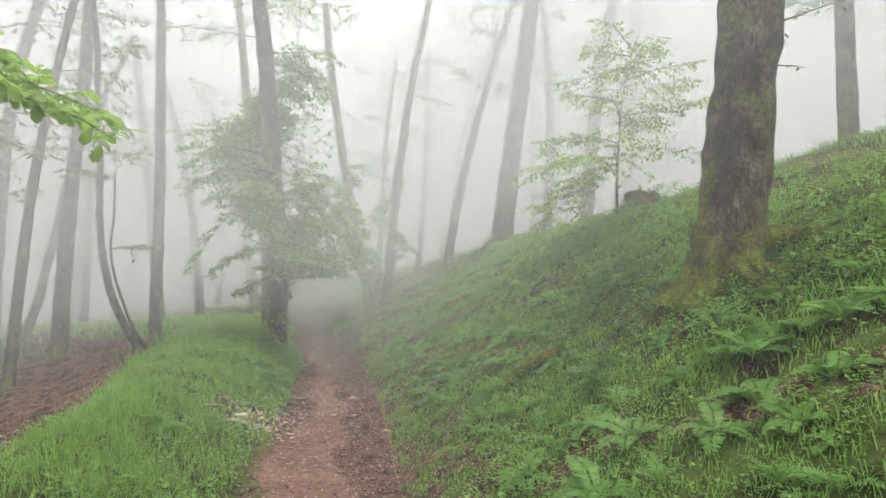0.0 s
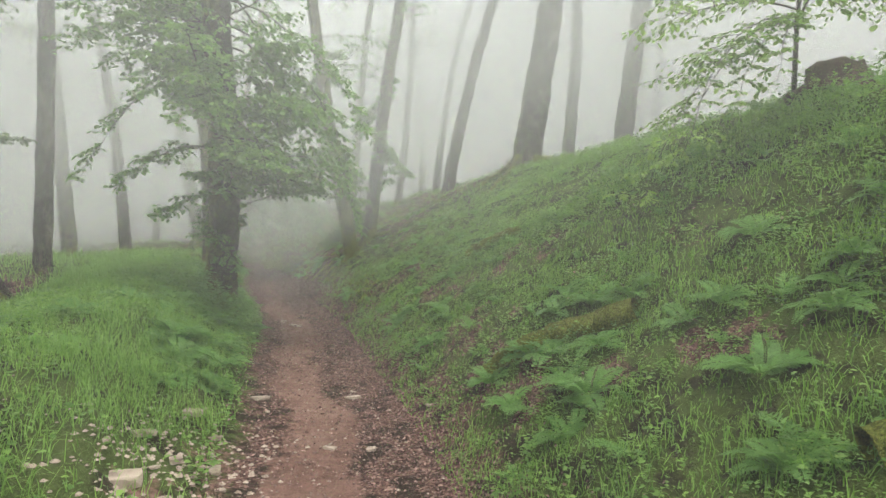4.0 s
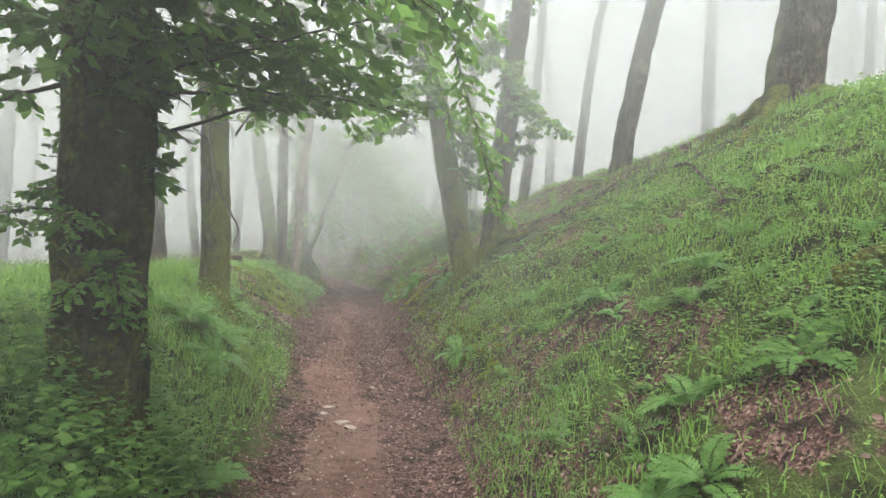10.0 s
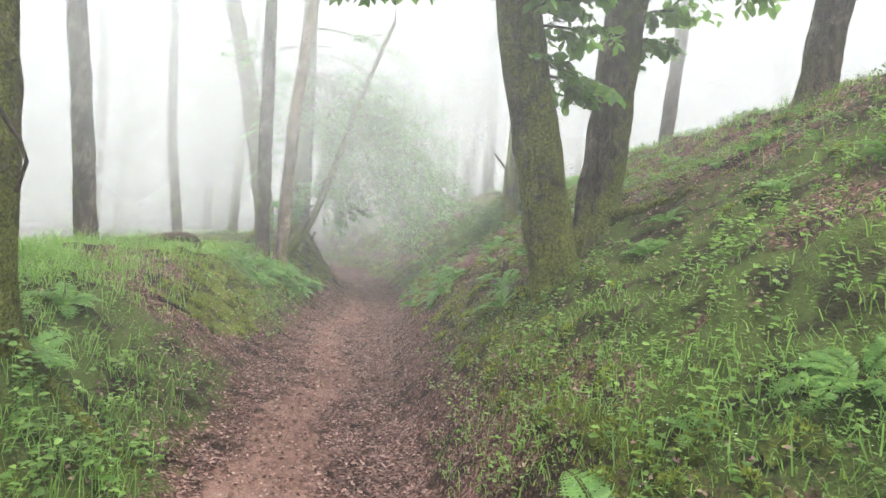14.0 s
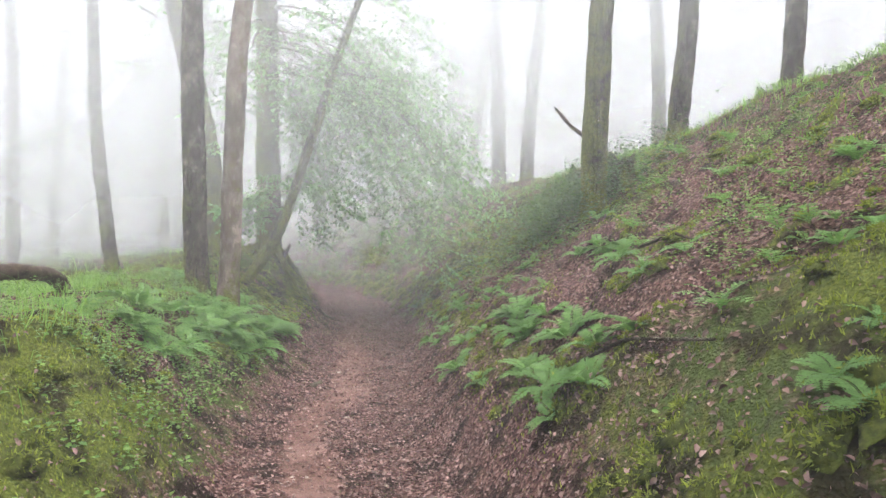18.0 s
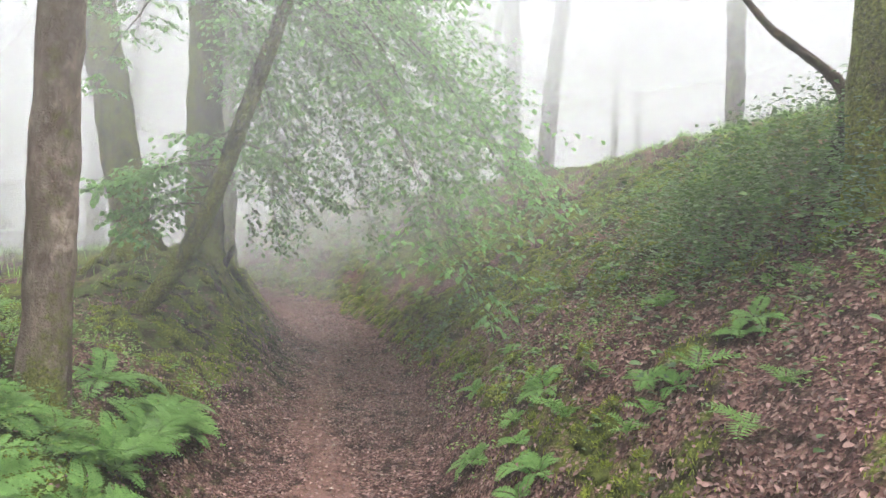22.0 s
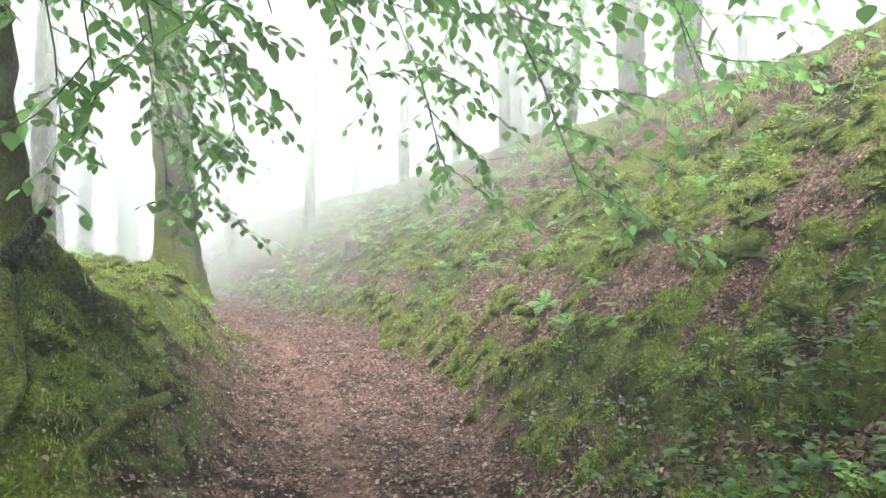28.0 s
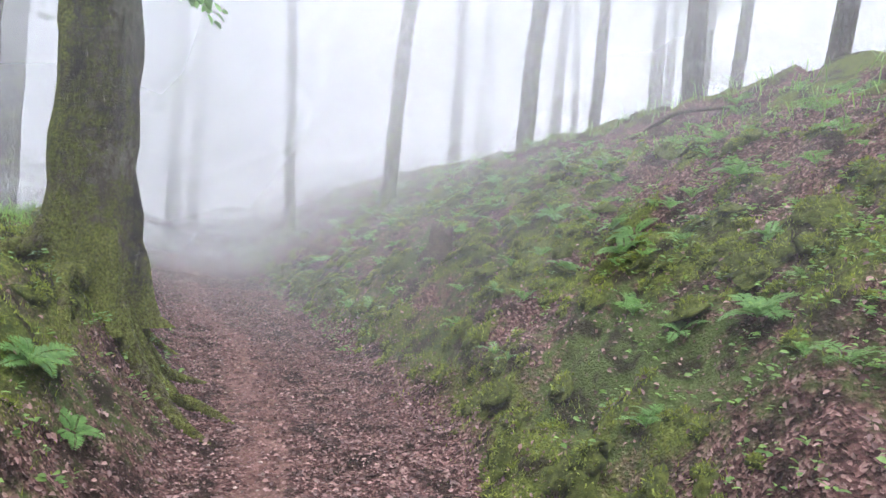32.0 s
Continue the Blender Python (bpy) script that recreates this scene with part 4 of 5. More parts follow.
for x, y, r in ((-21.5, 54.5, 0.25), (-23.0, 58.5, 0.22), (-24.0, 49.0, 0.28), (-19.8, 50.2, 0.22), (-27.0, 55.0, 0.25), (-17.0, 47.5, 0.2), (-22.0, 44.5, 0.24), (-25.0, 62.0, 0.25), (-15.0, 63.0, 0.24)):
    copy_thing(models[int(10 * r) % 4], pose(x, y, float(ground_z(x, y)), 0, 0, 100 * x))

# the young tree on the slope, its low branch reaching down towards the path
sapling_foot = float(ground_z(3.96, 14.2))
sapling = tree("slender young tree with pale green leaves on the slope", 3.96, 14.2, 0.04, (0.0, -0.02), 4.6, BARK_DARK, 91, 0.1, 9, 1.3, 0.10, 1.5, leaf_material=LEAF_SAPLING, spread=0.3, taper=0.3,
               extra=[reaching(1.3, (px - 3.96, py - 14.2, pz - sapling_foot), 0.014, 0.085, 16, 8, 0.35, twig_length=0.24) for px, py, pz in ((1.44, 13.45, 1.95), (2.06, 13.69, 2.65), (2.5, 13.2, 3.1), (1.8, 12.9, 2.6), (2.7, 12.7, 3.5))]
               + [aimed(1.0, (-1, -0.9, 0.35), 3.3, 0.022, 0.55, 0.105, 14, 8), aimed(1.4, (-1, -0.35, 0.2), 2.4, 0.02, 0.5, 0.10, 12, 8), aimed(1.8, (-0.8, 0.2, 0.2), 2.0, 0.02, 0.4, 0.10, 12, 8),
                      aimed(2.4, (0.9, -0.3, 0.2), 1.8, 0.02, 0.4, 0.10, 12, 8), aimed(1.2, (-0.4, -1, 0.5), 3.0, 0.02, 0.6, 0.105, 12, 8)]
               + [aimed(1.5 + 0.19 * k, (math.cos(2.4 * k), math.sin(2.4 * k), 0.45), 2.2 - 0.07 * k, 0.009, 0.3, 0.075, 11, 7) for k in range(13)])
start_foot = float(ground_z(-5.4, 4.0))
tree("oak beside the start of the path with low leafy twigs", -5.4, 4.0, 0.2, (0, 0), 12, BARK_OAK, 92, 0.2, 5, 5, leaf_material=LEAF_SAPLING, leaf=0.12,
     extra=[near_by(reaching(h, (x + 5.4, y - 4.0, z - start_foot), 0.014, 0.15, 14, 7, 0.5, twig_length=0.16, flat=0.6), OAK_EDGE) for h, x, y, z in ((4.2, -2.65, 4.82, 2.75), (4.4, -2.95, 5.1, 3.05), (4.6, -3.3, 4.6, 3.3))])

# ---- plants of the ground ----
def blades(x, y, length, width, rng, lean=1.5):
    """Grass blades: three triangles each, bent over at the tip."""
    n = len(x)
    z = ground_z(x, y) - 0.01
    a = rng.uniform(0, 6.283, n)
    out = np.c_[np.cos(a), np.sin(a), np.zeros(n)]
    side = np.c_[-np.sin(a), np.cos(a), np.zeros(n)] * width[:, None] * 0.5
    root = np.c_[x, y, z]
    bend = (rng.uniform(0.15, 1.0, n) * lean * length)[:, None]
    mid = root + np.c_[np.zeros((n, 2)), 0.6 * length] + out * bend * 0.35
    tip = root + np.c_[np.zeros((n, 2)), length * rng.uniform(0.45, 0.95, n)] + out * bend
    verts = np.stack([root - side, root + side, mid - side * 0.8, mid + side * 0.8, tip], 1).reshape(-1, 3)
    one = np.array([[0, 1, 3], [0, 3, 2], [2, 3, 4]])
    return verts, ((np.arange(n) * 5)[:, None, None] + one[None]).reshape(-1, 3)


def strewn(rng, count, y_low, y_high, d_low, d_high, chance, crowd=1.0):
    """Random places along the path: x, y, d, thinned out by a chance of y and d."""
    y = rng.uniform(y_low, y_high, count)
    d = d_low + (d_high - d_low) * rng.uniform(0, 1, count) ** crowd
    x = along(CENTRE, y) + d
    d = offset(x, y)
    keep = rng.uniform(0, 1, count) < chance(x, y, d)
    return x[keep], y[keep], d[keep]


clumped = lambda x, y: np.clip(0.42 + 1.0 * ripple(2.2 * x, 2.0 * y) + 0.45 * ripple(5.1 * x + 3, 4.7 * y), 0.03, 1)
rng = np.random.default_rng(11)


def grass_right(x, y, d):
    early = np.clip((23.5 - y) / 2.5, 0, 1)
    upper = np.clip((d - np.interp(y, (24, 27, 34, 40), (3.2, 4.0, 4.2, 4.2))) / 2.0, 0, 1) * 0.75
    return clumped(x, y) * np.maximum(early, upper) * np.clip((d - 0.95) / 0.35, 0, 1)


def grass_left(x, y, d):
    early = np.clip((25 - y) / 4, 0, 1)
    early = early * (1 - np.clip((-d - np.interp(y, (4, 9, 14, 18), (2.9, 3.5, 4.4, 5.2))) / 0.5, 0, 1) * np.clip((24 - y) / 5, 0, 1))
    shoulder = np.clip((-d - 1.5) / 0.8, 0, 1) * 0.8 * np.clip((y - 12) / 4, 0, 1) * (1 - 0.93 * np.clip(np.minimum(y - 32.5, 47 - y) / 1.5, 0, 1))
    return np.clip(clumped(x, y) + 0.25, 0, 1) * np.maximum(early, shoulder) * (1 - np.clip((-d - np.interp(y, (4, 9, 14, 20), (2.9, 3.5, 4.4, 6.0))) / 0.5, 0, 1) * np.clip((24 - y) / 5, 0, 1)) * np.clip((-d - 0.85) / 0.3, 0, 1) * (1 - np.exp(-((x + 3.05) ** 2 / 0.25 + (y - 10.6) ** 2 / 1.2)))


parts = []
for count, lo, hi, d0, d1, where, crowd, size in ((95000, 0, 24, 0.9, 6.5, grass_right, 1.3, 0.72), (80000, 0, 24, 0.95, 6.0, lambda x, y, d: 0.25 + 0.6 * clumped(x + 3, y), 1.3, 0.3), (48000, 0, 58, 6.0, 17, grass_right, 1.2, 1.0), (34000, 22, 56, 2.0, 7, grass_right, 0.8, 0.8),
                                                  (90000, 2, 26, -0.8, -5.0, grass_left, 1.1, 1.2), (34000, 2, 50, -4.5, -14, grass_left, 1.0, 1.7), (26000, 25, 50, -1.2, -5, grass_left, 1.0, 1.0)):
    x, y, d = strewn(rng, count, lo, hi, d0, d1, where, crowd)
    tall = size * rng.uniform(0.10, 0.27, len(x)) * (0.75 + 0.5 * np.clip(0.5 + ripple(1.1 * x, 1.2 * y), 0, 1))
    parts.append(blades(x, y, tall, np.clip(0.0036 + 0.0014 * np.abs(d) + 0.0015 * rng.random(len(x)), 0, 0.018) * (1 + 0.3 * (size > 1.3)), rng))
tagged(mesh_of("grass", *joined(parts), GRASS), "lush green woodland grass on the banks", "grass", kind="stuff")


def herb_patch(count, lo, hi, d0, d1, leaf, tall, chance, material, name, label, category, stems=5, fine=True):
    """Small broad-leaved plants: whorls of leaves at the tops of short stems."""
    x, y, d = strewn(rng, count, lo, hi, d0, d1, chance)
    n = len(x)
    z = ground_z(x, y) + rng.uniform(0.15, 1, n) * tall
    at, ahead, face, size = [], [], [], []
    for k in range(stems):
        a = rng.uniform(0, 6.283, n)
        way = np.c_[np.cos(a), np.sin(a), rng.uniform(-0.15, 0.5, n)]
        at.append(np.c_[x, y, z - 0.35 * tall * k / stems] + way * 0.3 * leaf)
        ahead.append(way)
        face.append(np.c_[rng.normal(size=(n, 2)) * 0.35, np.ones(n)])
        size.append(leaf * rng.uniform(0.5, 1.25, n))
    v, f = (leaves if fine else slips)(*(np.concatenate(q) for q in (at, ahead, face, size)), 0.6)
    return tagged(mesh_of(name, v, f, material), label, category, kind="stuff")


patchy = lambda x, y, d: np.clip(ripple(1.3 * x + 4, 1.2 * y + 1) * 1.2 + 0.1, 0, 1)
drifts = lambda x, y, d: np.clip(0.35 + 0.9 * ripple(1.9 * x + 1, 1.7 * y + 5) + 0.5 * ripple(5.3 * x, 4.9 * y), 0, 1) * np.clip((25 - y) / 3, 0, 1)
herb_patch(19000, 1, 25, 1.05, 4.2, 0.034, 0.20, drifts, HERB, "undergrowth", "low broad-leaved undergrowth on the grassy slope", "undergrowth")
herb_patch(14000, 1, 25, 3.6, 8.5, 0.065, 0.24, drifts, HERB, "undergrowth", "leafy undergrowth high on the grassy slope", "undergrowth", 5, False)
herb_patch(9000, 2, 24, 1.1, 6.0, 0.046, 0.26, patchy, HERB, "undergrowth", "taller leafy shoots among the grass of the slope", "undergrowth", 7)
spots = [(float(a), float(b), float(c)) for a, b, c in zip(rng.uniform(2, 23, 34), rng.uniform(1.6, 6.0, 34), rng.uniform(0.05, 0.16, 34))]
humps = lambda x, y, d: np.clip(sum(np.exp(-((d - b) ** 2 + (y - a) ** 2) / c) for a, b, c in spots[::2]), 0, 1)
others = lambda x, y, d: np.clip(sum(np.exp(-((d - b) ** 2 + (y - a) ** 2) / c) for a, b, c in spots[1::2]), 0, 1)
herb_patch(30000, 1.5, 23.5, 1.3, 6.5, 0.045, 0.42, humps, LEAF_IVY, "undergrowth", "mounds of bramble on the grassy slope", "undergrowth", 4)
herb_patch(26000, 1.5, 23.5, 1.3, 6.5, 0.045, 0.34, others, HERB, "undergrowth", "clumps of nettle and herbs on the grassy slope", "undergrowth", 4)
foot = lambda x, y, d: np.clip(np.exp(-((x - 3.5) ** 2 / 0.7 + (y - 6.5) ** 2 / 0.9)) + np.exp(-((x - 2.6) ** 2 / 0.5 + (y - 9.5) ** 2 / 0.7)), 0, 1)
thorns = lambda x, y, d: np.clip(np.exp(-((x - 2.45) ** 2 + (y - 9.6) ** 2) / 0.22) + np.exp(-((x - 2.6) ** 2 + (y - 7.8) ** 2) / 0.16) + np.exp(-((x - 1.7) ** 2 + (y - 6.9) ** 2) / 0.12) + np.exp(-((x - 2.9) ** 2 + (y - 10.6) ** 2) / 0.2), 0, 1)
herb_patch(15000, 6, 12, 1.8, 6.0, 0.036, 0.4, thorns, BRAMBLE, "undergrowth", "dark bramble mounds on the grassy slope", "undergrowth", 5)
herb_patch(9000, 4.5, 11, 2.5, 7.0, 0.05, 0.22, foot, BRAMBLE, "undergrowth", "dark ivy and bramble round the foot of the mossy tree", "undergrowth")
herb_patch(9500, 4, 26, -0.9, -4.0, 0.055, 0.24, drifts, HERB, "undergrowth", "low leafy undergrowth on the path's edge", "undergrowth")
herb_patch(13000, 24, 40, 1.0, 5.0, 0.03, 0.15, patchy, HERB, "undergrowth", "bramble and small herbs on the leafy bank", "undergrowth")
herb_patch(1700, 25, 48, -0.9, -3.5, 0.045, 0.14, patchy, HERB, "undergrowth", "small herbs on the mossy shoulder", "undergrowth")
herb_patch(6000, 38, 53, 1.3, 7.0, 0.045, 0.12, patchy, HERB, "undergrowth", "scattered herbs on the mossy bank", "undergrowth")
round_oak = lambda x, y, d: np.exp(-((x + 4.3) ** 2 + (y - 17.3) ** 2) / 0.5)
herb_patch(4200, 15.5, 19, -0.9, -3.2, 0.07, 0.6, round_oak, LEAF_IVY, "undergrowth", "leafy green shoots around the foot of the dark oak", "undergrowth")
herb_patch(6500, 27.5, 35, -1.1, -4.6, 0.034, 0.22, lambda x, y, d: np.clip(0.55 + 0.6 * ripple(1.7 * x, 1.9 * y), 0, 1), HERB, "undergrowth", "green herbs between the ferns of the shoulder", "undergrowth", 6)
mound = lambda x, y, d: np.exp(-((x - 4.7) ** 2 / 0.4 + (y - 14.3) ** 2 / 0.4))
herb_patch(2600, 13.5, 17, 5.5, 9.0, 0.06, 0.5, mound, HERB, "undergrowth", "leafy growth over the old stump on the slope", "undergrowth")
holly = lambda x, y, d: np.clip(np.exp(-((x - -3.56) ** 2 / 0.35 + (y - 33.63) ** 2 / 0.6)) + 0.7 * np.exp(-((x - -4.00) ** 2 / 0.2 + (y - 33.75) ** 2 / 0.4)), 0, 1)
herb_patch(9000, 31.6, 35.6, 1.3, 5.5, 0.05, 0.7, holly, BRAMBLE, "undergrowth", "glossy dark holly and bramble around the trunk on the bank", "undergrowth")
crest = lambda x, y, d: np.clip(0.25 + 0.8 * ripple(1.6 * x + 1, 1.5 * y), 0, 1) * np.clip((d - 2.8) / 1.2, 0, 1)
herb_patch(10000, 24, 37, 2.8, 8.0, 0.036, 0.16, crest, BRAMBLE, "undergrowth", "green herbs along the crest of the bank", "undergrowth", 5, False)
# ivy in the dark bramble colour, standing in for shade at the bank's foot
gloom = lambda x, y, d: np.exp(-((x + 6.35) ** 2 / 0.5 + (y - 38.7) ** 2 / 0.5))
herb_patch(1800, 37.5, 40, 1.2, 3.5, 0.05, 0.12, gloom, BRAMBLE, "undergrowth", "ivy on the steep foot of the bank, leaves darkened to imitate shade", "undergrowth")
thicket = lambda x, y, d: np.exp(-((x + 3.9) ** 2 / 1.0 + (y - 34.2) ** 2 / 2.6))
herb_patch(9000, 31.0, 37.5, 1.3, 5.5, 0.05, 0.85, thicket, BRAMBLE, "undergrowth", "dark glossy bramble thicket on the bank", "undergrowth")
herb_patch(3000, 12, 23, 1.3, 4.0, 0.009, 0.22, lambda x, y, d: 0.25 * clumped(x, y), PETAL, "wildflowers", "tiny white stitchwort flowers among the grass", "flowers", 3)

# moss: cushions that swell from the banks, furred with short tufts
def cushions(count, lo, hi, d0, d1, crowd, big):
    """Swollen domes of moss: their vertices and faces, and tufts that stand out of them."""
    x, y, d = strewn(rng, count, lo, hi, d0, d1, lambda x, y, d: np.clip(cover_at(x, y, d)[2] * 1.6 - 0.2, 0, 1) * np.clip((np.abs(d) - 1.0) / 0.3, 0, 1), crowd)
    n = len(x)
    r = big * rng.uniform(0.35, 1.0, n) ** 1.3
    e = 0.12
    up = unit(np.c_[-(ground_z(x + e, y) - ground_z(x - e, y)) / (2 * e), -(ground_z(x, y + e) - ground_z(x, y - e)) / (2 * e), np.full(n, 1.3)])
    u = unit(np.cross(up, [0.3, 1, 0]))
    w = np.cross(up, u)
    at = np.c_[x, y, ground_z(x, y)] - up * (0.25 * r)[:, None]
    rings, sides = np.array([1.35, 1.1, 0.75, 0.36]), 9
    a = np.linspace(0, 6.283, sides, endpoint=False)
    verts = []
    for ring in rings:
        wob = np.clip(1 + 0.34 * rng.normal(size=(n, sides)), 0.4, 1.8)
        reach = (r[:, None] * np.sin(ring) * wob)[..., None]
        verts.append(at[:, None] + reach * (np.cos(a)[None, :, None] * u[:, None] + 1.35 * np.sin(a)[None, :, None] * w[:, None]) + up[:, None] * (r * 0.5 * np.cos(ring))[:, None, None] * np.clip(1 + 0.3 * rng.normal(size=(n, sides, 1)), 0.3, 2))
    verts.append((at + up * (r * 0.5)[:, None])[:, None])
    block = np.concatenate(verts, 1)
    size = block.shape[1]
    one = [[q * sides + s, q * sides + (s + 1) % sides, (q + 1) * sides + (s + 1) % sides, (q + 1) * sides + s] for q in range(3) for s in range(sides)]
    one += [[3 * sides + s, 3 * sides + (s + 1) % sides, 4 * sides, 4 * sides] for s in range(sides)]
    one = np.array(one)
    tri = np.concatenate([one[:, [0, 1, 2]], one[:-sides][:, [0, 2, 3]]])
    faces = ((np.arange(n) * size)[:, None, None] + tri[None]).reshape(-1, 3)
    per = 70
    who = np.repeat(np.arange(n), per)
    t, b = rng.uniform(0.1, 1.45, len(who)), rng.uniform(0, 6.283, len(who))
    out = np.sin(t)[:, None] * (np.cos(b)[:, None] * u[who] + 1.2 * np.sin(b)[:, None] * w[who]) + np.cos(t)[:, None] * up[who]
    root = at[who] + out * (r[who] * np.interp(t, (0, 1.5), (0.56, 0.95)))[:, None]
    go = unit(out + rng.normal(size=(len(who), 3)) * 0.6)
    side = unit(np.cross(go, rng.normal(size=(len(who), 3)))) * rng.uniform(0.003, 0.007, len(who))[:, None]
    tip = root + go * rng.uniform(0.012, 0.04, len(who))[:, None]
    tufts = np.stack([root - side, root + side, tip], 1).reshape(-1, 3)
    return (block.reshape(-1, 3), faces), (tufts, np.arange(len(who) * 3).reshape(-1, 3))


domes, tufts = zip(*(cushions(*row) for row in ((1900, 20, 40, 0.95, 5.5, 1.2, 0.11), (2300, 38, 53, 1.1, 6.0, 1.2, 0.15), (1100, 22, 50, -0.8, -3.2, 1.2, 0.11))))
tagged(mesh_of("moss_cushions", *joined(domes), SOIL_MOSS), "swollen cushions of moss on the cut banks", "moss", kind="stuff")
parts = list(tufts)
for count, lo, hi, d0, d1 in ((200000, 17, 52, 0.95, 6.0), (90000, 19, 50, -0.8, -3.2)):
    x, y, d = strewn(rng, count, lo, hi, d0, d1, lambda x, y, d: np.clip(cover_at(x, y, d)[2] * 1.7 - 0.25, 0, 1), 1.2)
    n, a = len(x), rng.uniform(0, 6.283, len(x))
    root, side = np.c_[x, y, ground_z(x, y) - 0.004], np.c_[-np.sin(a), np.cos(a), np.zeros(n)] * rng.uniform(0.003, 0.006, n)[:, None]
    tip = root + np.c_[np.cos(a) * 0.5, np.sin(a) * 0.5, np.ones(n)] * rng.uniform(0.012, 0.04, n)[:, None]
    parts.append((np.stack([root - side, root + side, tip], 1).reshape(-1, 3), np.arange(3 * n).reshape(-1, 3)))
tagged(mesh_of("moss", *joined(parts), MOSS), "soft yellow-green moss furring the banks", "moss", kind="stuff")


# fallen leaves
def litter_chance(x, y, d):
    soil, litter, moss = cover_at(x, y, d)
    return np.clip(litter * (1 - 0.72 * soil) * (1 - 0.75 * np.clip(moss * 1.4 - 0.3, 0, 1)), 0, 1)


at, ahead, face, size = [], [], [], []
for count, lo, hi, d0, d1, crowd in ((34000, 3, 24, -1.5, 1.8, 1.0), (95000, 23, 53, -1.6, 1.9, 1.0), (105000, 23, 53, 1.4, 6.5, 1.3), (12000, 23, 50, -1.3, -3.2, 1.0), (16000, 1, 23, 1.4, 5.0, 1.2), (9000, 2, 15, -3.6, -9.0, 1.0)):
    x, y, d = strewn(rng, count, lo, hi, d0, d1, litter_chance, crowd)
    n = len(x)
    a = rng.uniform(0, 6.283, n)
    e = 0.06
    slope = np.c_[-(ground_z(x + e, y) - ground_z(x - e, y)) / (2 * e), -(ground_z(x, y + e) - ground_z(x, y - e)) / (2 * e), np.ones(n)]
    face.append(unit(slope) + rng.normal(size=(n, 3)) * 0.75)
    way = np.c_[np.cos(a), np.sin(a), np.zeros(n)]
    way = way - unit(slope) * np.sum(way * unit(slope), 1, keepdims=True)
    ahead.append(way + rng.normal(size=(n, 3)) * 0.12)
    at.append(np.c_[x, y, ground_z(x, y) + rng.uniform(0.004, 0.022, n)])
    size.append(0.014 + 0.036 * rng.random(n) ** 1.6)
v, f = leaves(*(np.concatenate(q) for q in (at, ahead, face, size)), 0.55, 0.5)
tagged(mesh_of("leaf_litter", v, f, DEAD), "brown and grey fallen leaves along the path", "leaves", kind="stuff")


# ferns
def frond_mesh(seed, pairs=19, teeth=4):
    """A fern frond one metre long: an arched stalk with toothed leaflets, longest below its middle."""
    r = np.random.default_rng(seed)
    s = np.linspace(0, 1, 12)
    stalk = np.c_[0.62 * s + 0.18 * s * s, 0.04 * np.sin(3 * s + seed), 0.72 * s - 0.62 * s * s]
    at, ahead, face, size = [], [], [], []
    for k in range(pairs):
        f = 0.14 + 0.85 * k / pairs
        p = np.array([np.interp(f, s, stalk[:, c]) for c in range(3)])
        w = unit(np.array([np.interp(min(1, f + 0.03), s, stalk[:, c]) for c in range(3)]) - p)
        long = 0.25 * math.sin(math.pi * min(1, (f - 0.02) * 1.02)) ** 0.7 * (1 - 0.3 * f) + 0.01
        for sign in (-1, 1):
            side = np.array([0, sign, 0.0])
            go = unit(side + 0.38 * w + r.normal(size=3) * 0.07)
            up = unit(np.cross(w, side) * sign)
            for q in range(teeth):
                g = 0.1 + 0.8 * q / teeth
                for flank in (-1, 1):
                    at.append(p + go * long * g)
                    ahead.append(go * 0.75 + w * 0.75 * flank + r.normal(size=3) * 0.05)
                    face.append(up)
                    size.append(0.3 * long * (1 - 0.6 * g) + 0.005)
            at.append(p)
            ahead.append(go)
            face.append(up)
            size.append(long)
    n_big = np.array([k % (2 * teeth + 1) == 2 * teeth for k in range(len(at))])
    pick = lambda q, m: np.asarray(q)[m]
    v, f = joined([slips(*(pick(q, n_big) for q in (at, ahead, face, size)), 0.2), slips(*(pick(q, ~n_big) for q in (at, ahead, face, size)), 0.4)])
    sv, sf = tube(stalk[::2], np.linspace(0.006, 0.0015, 6), 3)
    tri = np.concatenate([sf[:, [0, 1, 2]], sf[:, [0, 2, 3]]])
    return joined([(v, f), (sv, tri)])


def fern_model(seed, fronds):
    thing = tagged(new("fern"), "bright green fern with arching fronds on the bank", "fern", "ferns on the banks")
    r = np.random.default_rng(seed)
    shapes = [mesh_of("frond", *frond_mesh(seed * 10 + k), FERN, thing) for k in range(2)]
    for k in range(fronds):
        if k < 2:
            ob = shapes[k]
        else:
            ob = new("frond", shapes[k % 2].data)
            ob.parent = thing
        s = r.uniform(0.75, 1.1)
        ob.matrix_basis = pose(0, 0, -0.02, r.uniform(-12, 12), r.uniform(-28, 12), k * 360 / fronds + r.uniform(-18, 18)) @ Matrix.Diagonal((s, s, s, 1))
    return thing


fern_models = [fern_model(1, 7), fern_model(2, 9), fern_model(3, 6), fern_model(4, 8)]
used = []


